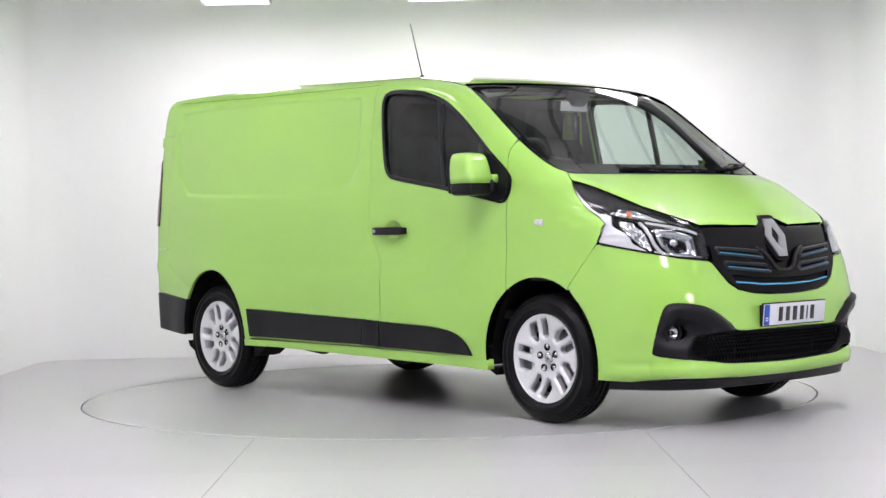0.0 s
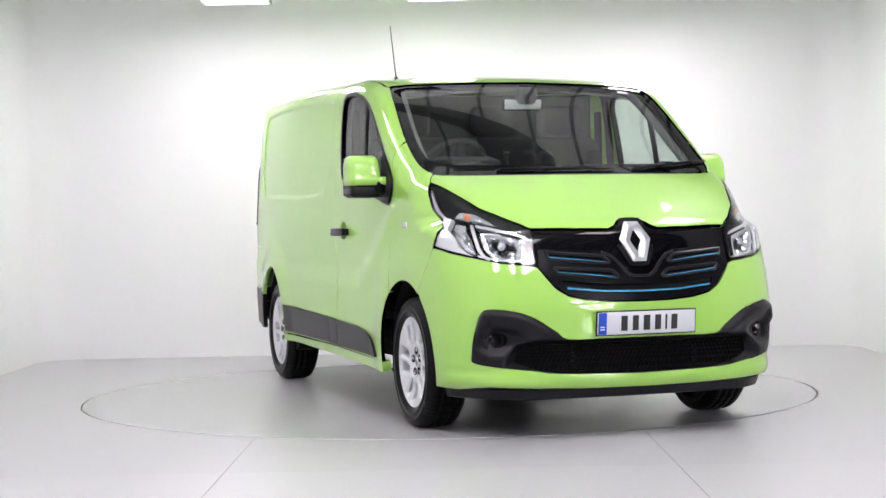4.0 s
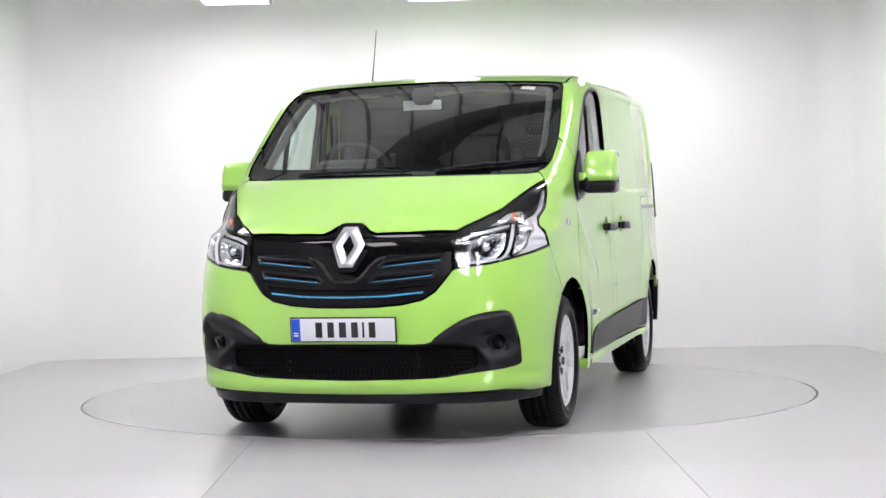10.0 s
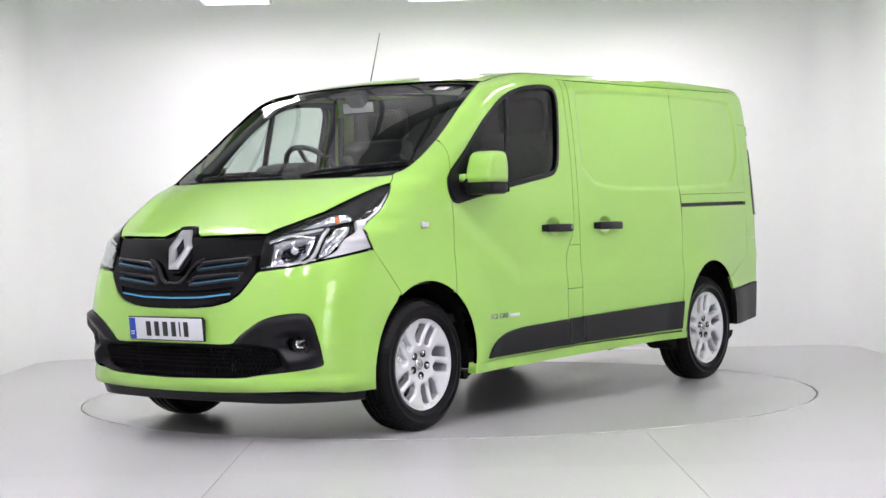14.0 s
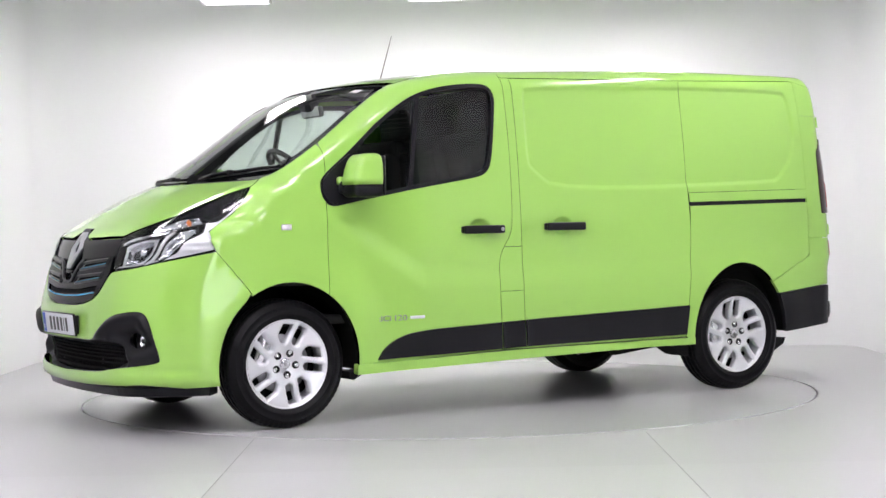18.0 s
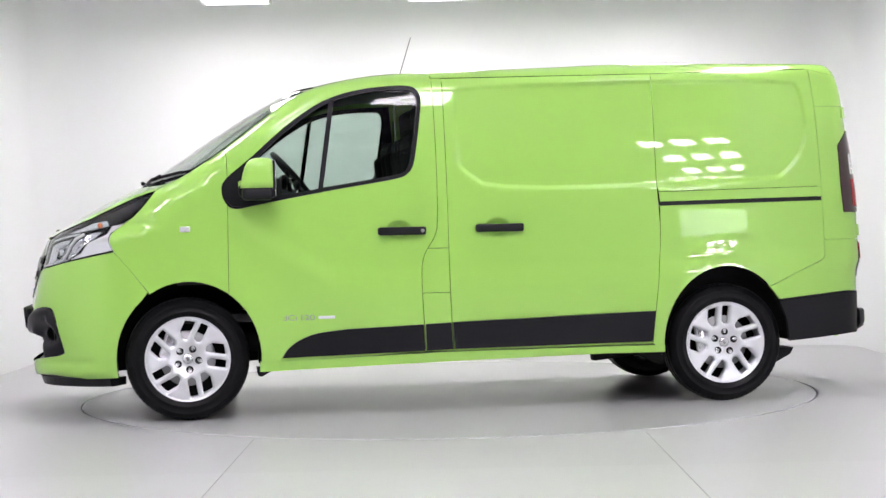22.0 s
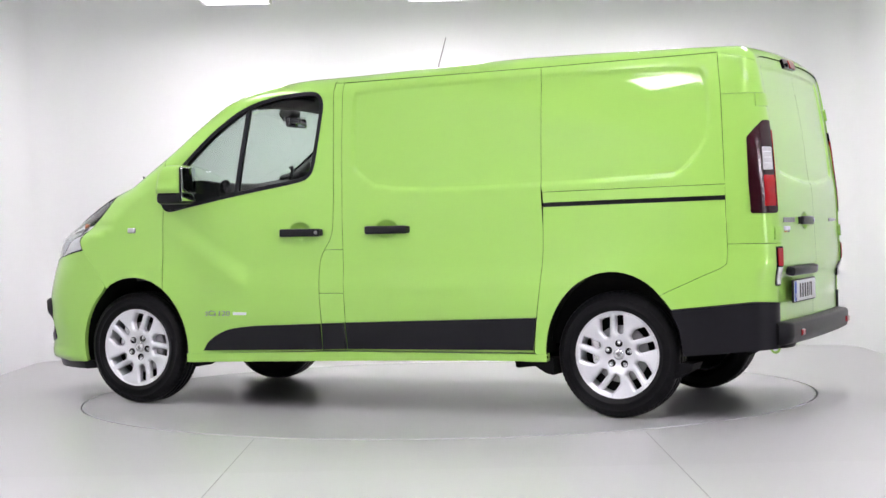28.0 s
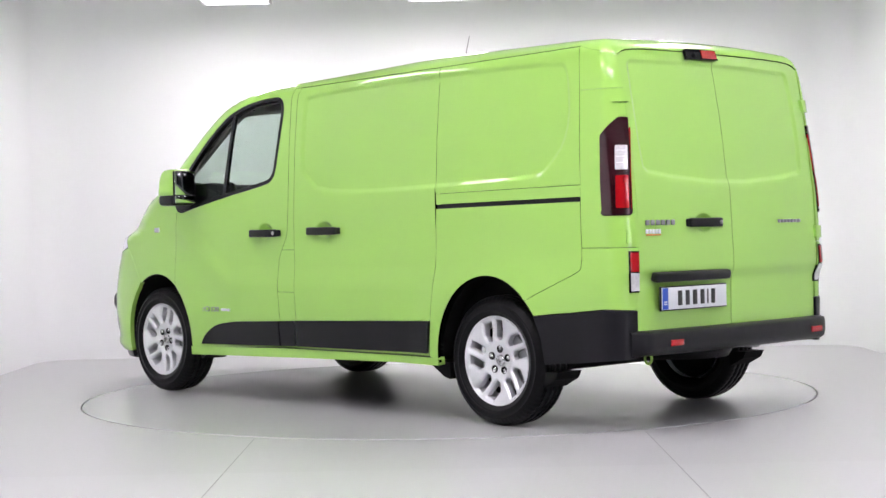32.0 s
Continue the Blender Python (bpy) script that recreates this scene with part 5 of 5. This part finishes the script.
def handle(kind, u, v, s, lock=True):
    """A black pull bar over its cup."""
    q = lift(kind, [(u, v)])[0]
    h = empty("door_handle")
    h.parent = van
    tagged(h, "black pull handle")
    y = 0.942 if kind == "side" else 2.415
    h.matrix_basis = pose(u, s * y, v, 0, 0, 0 if s > 0 else 180) if kind == "side" else pose(-y, u, v, 0, 0, 90)
    b = box((0.268, 0.022, 0.046), (0, 0.030, 0), 0.010, 3)
    box((0.05, 0.034, 0.040), (0.112, 0.010, 0), 0.008, 2, bm=b)
    box((0.05, 0.034, 0.040), (-0.112, 0.010, 0), 0.008, 2, bm=b)
    part("grip", b, BLACK_PLASTIC, h)
    if lock:
        part("lock_barrel", disc(0.011, 0.008, segments=20, at=(-0.112 * (1 if s > 0 else -1), 0.042, 0)), STEEL, h)
    return h


handle("side", 0.345, 1.030, 1)
handle("side", -0.214, 1.038, 1, False)
handle("side", 0.345, 1.030, -1)
handle("back", 0.262, 1.046, 1)
for s in (1, -1):
    q = lift("side", [(1.55, 1.063)])[0]
    part("side_repeater", box((0.058, 0.012, 0.032), (1.55, s * (q[1] + 0.003), 1.063), 0.006, 3, (0, 0, -3 * s)), CLEAR_WHITE, van, "small clear side repeater")


def lettering(text, size, depth, mat, label, m, stretch=1.0):
    """Raised characters as one mesh on the van."""
    cu = bpy.data.curves.new("lettering", "FONT")
    cu.body, cu.size, cu.extrude, cu.align_x, cu.align_y = text, size, depth, "CENTER", "CENTER"
    ob = bpy.data.objects.new("lettering", cu)
    me = bpy.data.meshes.new_from_object(ob)
    bpy.data.objects.remove(ob)
    bpy.data.curves.remove(cu)
    me.materials.clear()
    me.materials.append(mat)
    me.transform(Matrix.Diagonal((stretch, 1, 1, 1)))
    o = part("lettering", me, mat, van, label)
    o.matrix_basis = m
    return o


q = lift("side", [(0.94, 0.557)])[0]
for word, x in (("dCi", 0.985), ("120", 0.888)):
    lettering(word, 0.044, 0.002, STEEL, "small raised grey chrome lettering", pose(x, q[1] + 0.003, 0.557, 90, 0, 180), 1.35)
q = lift("side", [(0.778, 0.557)])[0]
part("script_bar", box((0.092, 0.006, 0.016), (0.778, q[1] + 0.001, 0.557), 0.002), PLATE_WHITE, van, "small pale badge")

# ---- roof aerial, wipers, sticker ----
b = lathe([(0.0, 0.0), (0.024, 0.0), (0.020, 0.014), (0.010, 0.026), (0, 0.03)], "z", 20, at=(0.18, -0.54, float(lift("top", [(0.18, -0.54)])[0][2]) - 0.004))
aerial = empty("roof_aerial")
aerial.parent = van
tagged(aerial, "thin black roof aerial")
part("aerial_foot", b, BLACK_PLASTIC, aerial)
part("aerial_rod", tube([(0.18, -0.54, 1.96), (0.15, -0.54, 2.05), (0.075, -0.54, 2.29)], [0.005, 0.0035, 0.0022], 8), BLACK_PLASTIC, aerial)
for ya, yb, za, zb, yp in ((-0.46, 0.16, 1.338, 1.334, -0.02), (0.30, 0.84, 1.340, 1.385, 0.52)):
    pts = lift("front", [(y, np.interp(y, (ya, yb), (za, zb))) for y in np.linspace(ya, yb, 9)])
    n = skin_normal(pts)
    wiper = empty("wiper")
    wiper.parent = van
    tagged(wiper, "black windscreen wiper")
    part("blade", tube([tuple(q) for q in pts + n * 0.006], 0.0065, 8), RUBBER, wiper)
    part("spine", tube([tuple(q) for q in (pts + n * 0.013)[1:-1]], 0.005, 6), BLACK_PLASTIC, wiper)
    mid = lift("front", [(yp, np.interp(yp, (ya, yb), (za, zb)))])[0]
    foot = lift("front", [(ya - 0.02, 1.322)])[0]
    part("arm", tube([tuple(foot + (-0.03, 0, 0.012)), tuple((foot + mid) / 2 + (0.004, 0, 0.016)), tuple(mid + (0.010, 0, 0.014))], [0.010, 0.008, 0.006], 8), BLACK_PLASTIC, wiper)
    part("clip", box((0.02, 0.075, 0.022), tuple(mid + (0.010, 0, 0.011)), 0.005, 2), BLACK_PLASTIC, wiper)
skin("screen_sticker", "front", [(0.575, 1.832), (0.65, 1.826), (0.645, 1.806), (0.57, 1.812)], STICKER, van, "small pale windscreen sticker", h=0.03, out=-0.004, depth=0.0, gap=0)

# ---- tail details ----
tails = [o for o in van.children if o.name.split(".")[0] == "tail_lamp"]
for lamp, m in zip(tails, (False, True)):
    for nm, mat, lo, hi, z0, z1, label in (("reversing_lens", CLEAR_WHITE, 0.864, 0.920, 1.312, 1.432, "white reversing lens"), ("brake_lens", RED_LENS, 0.859, 0.918, 1.124, 1.285, "bright red brake lens"), ("edge_lens", RED_LENS, 0.8490, 0.8515, 1.12, 1.52, "thin red edge lens"), ("lower_lens", DARK_RED, 0.86, 0.985, 1.094, 1.112, "dark red lower lens")):
        q = rounded([(lo + 0.003, z0), (hi - 0.003, z0), (hi, z0 + 0.006), (hi, z1 - 0.006), (hi - 0.003, z1), (lo + 0.003, z1), (lo, z1 - 0.006), (lo, z0 + 0.006)], True, 1)
        skin(nm, "tail", q, mat, lamp, label, h=0.02, out=0.0085, depth=0.01, mirror=m, gap=0)
    for k in range(3):
        skin("lens_step", "tail", [(0.870, 1.345 + 0.03 * k), (0.914, 1.345 + 0.03 * k), (0.914, 1.348 + 0.03 * k), (0.870, 1.348 + 0.03 * k)], LAMP_GREY, lamp, h=0.02, out=0.0095, depth=0.003, mirror=m, gap=0)
    low = [("red_fog_lens", RED_LENS, 0.812, 0.905, "red lower lens"), ("white_fog_lens", CLEAR_WHITE, 0.715, 0.806, "white lower lens")]
    th0, th1 = (flat("tail", lift("back", [(y, 0.81)]))[0][0] for y in (0.768, 0.812))
    base = skin("lower_lamp", "tail", [(th0, 0.708), (th1 + 0.012, 0.708), (th1 + 0.012, 0.912), (th0, 0.912)], GLOSS_BLACK, van, "small red and white lower rear lamp", h=0.02, out=0.004, depth=0.02, mirror=m, gap=0)
    for nm, mat, z0, z1, label in low:
        skin(nm, "tail", [(th0 + 0.003, z0), (th1 + 0.005, z0), (th1 + 0.005, z1), (th0 + 0.003, z1)], mat, base, label, h=0.02, out=0.009, depth=0.01, mirror=m, gap=0)
    s = -1 if m else 1
    for z0, z1 in ((1.645, 1.712), (0.948, 1.016)):
        t0, t1 = (flat("tail", lift("back", [(y, z0)]))[0][0] for y in (0.745, 0.826))
        skin("door_hinge", "tail", [(t0, z0), (t1, z0), (t1, z1), (t0, z1)], PAINT, van, "lime green door hinge", h=0.02, out=0.011, depth=0.02, mirror=m, gap=0)
    q = lift("back", [(0.55, 0.45)])[0]
    part("bumper_reflector", box((0.010, 0.10, 0.032), (q[0] - 0.066, s * 0.55 if s > 0 else -0.66, 0.452), 0.004, 2), RED_LENS, van, "small red bumper reflector")
q = lift("back", [(0.38, 0.78)])[0]
part("plate_light_bar", box((0.05, 0.60, 0.048), (q[0] - 0.010, 0.378, 0.779), 0.014, 3, (0, -12, 0)), BLACK_PLASTIC, van, "black number plate light bar")
STOP = rounded([(0.25, 1.893), (0.25, 1.925), (0.235, 1.935), (0.012, 1.938), (0.0, 1.930), (0.0, 1.897), (0.012, 1.888), (0.235, 1.885)], True, 2)
high = skin("high_stop_lamp", "back", STOP, GLOSS_BLACK, van, "high stop lamp with a camera", h=0.015, out=0.012, depth=0.02, gap=0)
skin("stop_lens", "back", [(0.128, 1.892), (0.128, 1.931), (0.014, 1.933), (0.006, 1.927), (0.006, 1.899), (0.014, 1.893)], RED_LENS, high, "red stop lens", h=0.015, out=0.016, depth=0.006, gap=0)
q = lift("back", [(0.19, 1.908)])[0]
part("camera_eye", disc(0.012, 0.014, "x", 20, (q[0] - 0.014, 0.19, 1.908)), SATIN_BLACK, high)
for y0, y1, z, h, n, mat in ((0.712, 0.49, 1.050, 0.026, 6, STEEL), (0.712, 0.60, 1.006, 0.022, 5, PLATE_WHITE), (-0.375, -0.60, 1.045, 0.018, 7, STEEL)):
    w = (y0 - y1) / n
    for k in range(n):
        ya = y0 - w * (k + 0.5)
        q = lift("back", [(ya, z)])[0]
        part("rear_script_bar", box((0.006, w * 0.76, h), (q[0] - 0.002, ya, z), 0.002), mat, van, "chrome script bar")
part("script_underline", box((0.005, 0.11, 0.006), (lift("back", [(0.655, 0.989)])[0][0] - 0.002, 0.655, 0.989), 0.001), AMBER, van, "thin orange underline")
# ---- under the van ----
def wedge(side, s):
    """A short prism across the van from its side view."""
    bm = bmesh.new()
    a, b = ([bm.verts.new((x, s * y, z)) for x, z in side] for y in (0.70, 0.875))
    n = len(side)
    for k in range(n):
        bm.faces.new((a[k], a[(k + 1) % n], b[(k + 1) % n], b[k]))
    bm.faces.new(a)
    bm.faces.new(b[::-1])
    bmesh.ops.recalc_face_normals(bm, faces=bm.faces)
    return bm


part("towing_eye", tube([(-2.34 + 0.022 * math.cos(a), 0.60 + 0.012, 0.37 + 0.025 * math.sin(a)) for a in np.linspace(0, math.tau, 16, endpoint=False)], 0.007, 8, closed=True), PAINT, van, "lime green towing eye")
part("rear_axle", tube([(-1.549, -0.7, 0.30), (-1.549, 0.7, 0.30)], 0.045, 12), DARK, van)
part("front_axle", tube([(1.549, -0.7, 0.30), (1.549, 0.7, 0.30)], 0.035, 12), DARK, van)
part("exhaust_pipe", tube([(0.6, -0.25, 0.27), (-1.0, -0.28, 0.27), (-1.3, -0.4, 0.33), (-1.9, -0.45, 0.38), (-2.2, -0.5, 0.38)], 0.032, 10), STEEL, van, "grey exhaust pipe")
part("silencer", box((0.55, 0.26, 0.15), (-0.6, -0.28, 0.29), 0.05, 3), STEEL, van)
part("spare_wheel", lathe([(0.0, 0.32), (0.20, 0.31), (0.30, 0.31), (0.33, 0.36), (0.30, 0.44), (0, 0.44)], "z", 40, at=(-2.0, 0.0, 0.02)), RUBBER, van, "spare wheel slung under the floor")
for s in (1, -1):
    part("mud_flap", wedge([(-1.175, 0.315), (-1.175, 0.225), (-1.13, 0.235), (-1.0, 0.315)], s), DARK, van, "black arch flap")
    part("mud_flap", wedge([(1.165, 0.275), (1.16, 0.235), (1.14, 0.23), (1.06, 0.275)], s), DARK, van, "black arch flap")
    part("mud_flap", wedge([(-1.84, 0.30), (-1.97, 0.30), (-1.95, 0.262), (-1.86, 0.215)], s), DARK, van, "black arch flap")
    part("leaf_arm", box((0.75, 0.07, 0.06), (-1.2, s * 0.55, 0.30), 0.015, 2, (0, 6, 0)), DARK, van)
    part("floor_rail", box((2.3, 0.08, 0.09), (0.0, s * 0.62, 0.33), 0.01), DARK, van)


# ---- the cab's inside ----
def hull(sections, mat_smooth=True):
    """A body through a row of equal closed sections."""
    bm, rings = bmesh.new(), []
    for sec in sections:
        rings.append([bm.verts.new(q) for q in sec])
    n = len(rings[0])
    for a, b in zip(rings, rings[1:]):
        for k in range(n):
            bm.faces.new((a[k], a[(k + 1) % n], b[(k + 1) % n], b[k])).smooth = mat_smooth
    bm.faces.new(rings[0][::-1])
    bm.faces.new(rings[-1])
    bmesh.ops.recalc_face_normals(bm, faces=bm.faces)
    return bm


cab = empty("cab_interior")
cab.parent = van
tagged(cab, "dark grey cab interior")
ys = (-0.82, -0.80, -0.70, -0.55, -0.42, -0.29, -0.18, 0.0, 0.2, 0.6, 0.75, 0.80, 0.82)
hood_up = (0, 0, 0.005, 0.04, 0.055, 0.04, 0.005, 0.0, -0.01, -0.01, 0, 0, 0)
part("dashboard", hull([[(1.70 - 0.1 * y * y, y, 1.20), (1.66 - 0.15 * y * y, y, 1.30), (1.35, y, 1.345 + d * 0.6), (1.12, y, 1.36 + d), (1.02, y, 1.34 + d), (1.0, y, 1.24 + d * 0.5), (1.06, y, 1.02), (1.12, y, 0.75), (1.6, y, 0.75)] for y, d in zip(ys, hood_up)]), TRIM, cab, "dark grey dashboard")
part("centre_console", box((0.22, 0.26, 0.36), (1.02, -0.02, 1.14), 0.03, 3, (0, -12, 0)), TRIM, cab)
part("console_screen", box((0.01, 0.19, 0.12), (0.912, -0.02, 1.23), 0.006, 2, (0, -12, 0)), GLOSS_BLACK, cab, "black console screen")
part("gear_lever", tube([(0.93, -0.10, 1.16), (0.87, -0.10, 1.30)], [0.012, 0.010], 10), TRIM, cab)
part("gear_knob", lathe([(0, -0.03), (0.016, -0.025), (0.024, 0.0), (0.018, 0.024), (0, 0.03)], "z", 16, at=(0.865, -0.10, 1.325)), TRIM, cab)
part("instrument_hood", box((0.18, 0.34, 0.05), (1.11, -0.42, 1.405), 0.024, 3, (0, 10, 0)), TRIM, cab)
part("phone_holder", tube([(1.05, -0.16, 1.38), (1.035, -0.16, 1.44), (1.045, -0.16, 1.465)], [0.012, 0.010, 0.020], 10), TRIM, cab)
for y in (-0.74, 0.74, -0.1, 0.1):
    part("air_vent", lathe([(0, 0.0), (0.03, 0.0), (0.040, 0.004), (0.042, -0.02)], "x", 24, at=(0.998 if abs(y) > 0.3 else 0.93, y, 1.32)), GLOSS_BLACK, cab)
wheel_m = pose(0.873, -0.42, 1.394, 0, -49, 0)
steer = part("steering_wheel", lathe([(0.185 + 0.016 * math.cos(a), 0.016 * math.sin(a)) for a in np.linspace(0, math.tau, 13)], "z", 48), TRIM, cab, "dark steering wheel")
steer.matrix_basis = wheel_m
b = box((0.10, 0.13, 0.04), (0, 0, -0.01), 0.018, 3)
for a in (0, 180, 270):
    box((0.12, 0.032, 0.016), (0.11 * math.cos(math.radians(a + 90)), 0.11 * math.sin(math.radians(a + 90)), -0.008), 0.006, 2, (0, 0, a + 90), bm=b)
part("steering_boss", b, TRIM, steer)
part("steering_column", tube([(0.90, -0.42, 1.37), (1.12, -0.42, 1.20)], 0.045, 14), TRIM, cab)


def seat(y, w):
    s = empty("seat")
    s.parent = van
    tagged(s, "dark grey fabric cab seat with headrest")
    part("seat_base", box((0.46, w * 0.9, 0.30), (0.38, y, 0.72), 0.03, 2), TRIM, s)
    part("cushion", box((0.52, w, 0.15), (0.42, y, 0.93), 0.055, 4, (0, 4, 0)), FABRIC, s)
    part("backrest", box((0.14, w, 0.66), (0.165, y, 1.27), 0.055, 4, (0, 9, 0)), FABRIC, s)
    for k in (-1, 1):
        part("bolster", box((0.18, 0.09, 0.56), (0.195, y + k * (w / 2 - 0.05), 1.24), 0.04, 4, (0, 9, 0)), FABRIC, s)
        part("headrest_post", tube([(0.115, y + k * 0.05, 1.56), (0.108, y + k * 0.05, 1.66)], 0.007, 8), STEEL, s)
    part("headrest", box((0.10, min(w, 0.30), 0.20), (0.108, y, 1.70), 0.045, 4, (0, 5, 0)), FABRIC, s)
    return s


seat(-0.46, 0.50)
seat(0.12, 0.42)
seat(0.56, 0.42)
part("cab_floor", box((1.6, 1.66, 0.05), (0.9, 0, 0.56), 0.01), TRIM, cab)
part("headliner", skin_mesh("headliner", "top", [(0.92, 0.70), (0.14, 0.76), (0.14, -0.76), (0.92, -0.70)], TRIM_LIGHT, h=0.1, out=-0.055, depth=0.0), TRIM_LIGHT, cab, "pale grey headliner")
part("bulkhead_upper", box((0.03, 1.56, 0.62), (0.03, 0, 1.56), 0.02, 2), TRIM, cab)
for y in (-0.40, 0.40):
    part("sun_visor", box((0.18, 0.40, 0.022), (0.74, y, 1.842), 0.008, 2, (0, 12, 0)), TRIM, cab, "dark sun visor")
mir = part("rear_view_mirror", box((0.03, 0.24, 0.066), (0.915, -0.012, 1.742), 0.014, 3, (0, 8, 0)), TRIM, cab, "interior rear view mirror")
part("mirror_face", box((0.004, 0.215, 0.052), (0.898, -0.012, 1.740), 0.001, 1, (0, 8, 0)), MIRROR, mir)
part("mirror_back", box((0.004, 0.225, 0.056), (0.934, -0.012, 1.744), 0.002, 1, (0, 8, 0)), STICKER, mir)
part("mirror_stem", box((0.10, 0.12, 0.10), (0.955, 0.0, 1.800), 0.03, 3, (0, 40, 0)), TRIM, mir)
for m in (False, True):
    s = -1 if m else 1
    trim_hole = inset(WINDOW, 0.012)
    skin("door_trim", "side", [(1.42, 1.10), (1.42, 1.36), (1.28, 1.46), (1.02, 1.68), (0.80, 1.815), (0.55, 1.885), (0.20, 1.90), (0.16, 1.5), (0.16, 0.80), (1.02, 0.80), (1.02, 1.10)], TRIM, cab, "dark grey door lining", holes=[trim_hole], h=0.05, out=-0.06, depth=0.0, mirror=m, gap=0)
    part("arm_rest", box((0.40, 0.06, 0.07), (0.55, s * 0.845, 1.10), 0.02, 3), TRIM, cab)
    part("pillar_trim", tube([tuple(q * (1, s, 1) - (0.05, 0.075 * s, 0.02)) for q in screen_3d[corner_low:corner_top + 1]], 0.024, 8), TRIM_LIGHT, cab, "grey windscreen pillar lining")
    part("seat_belt", box((0.006, 0.05, 0.62), (0.17, s * 0.80, 1.45), 0.002), GLOSS_BLACK, cab)


# ---- what moves: van and turntable turn about the turntable's axis ----
def heading(t):
    return -48.62 - 5.68261 * t + 0.00839607 * t**2 - 4.50925e-05 * t**3 - 9.67743857e-06 * t**4 + 2.03904907e-07 * t**5


def motions():
    times = [k * 0.5 for k in range(65)]
    walk(van, [(t, pose(0, 0, 0, 0, 0, heading(t)) @ Matrix.Translation((0.0734, 0.1533, 0))) for t in times])
    walk(turntable, [(t, pose(0, 0, 0, 0, 0, heading(t) + 48.6)) for t in times])


motions()
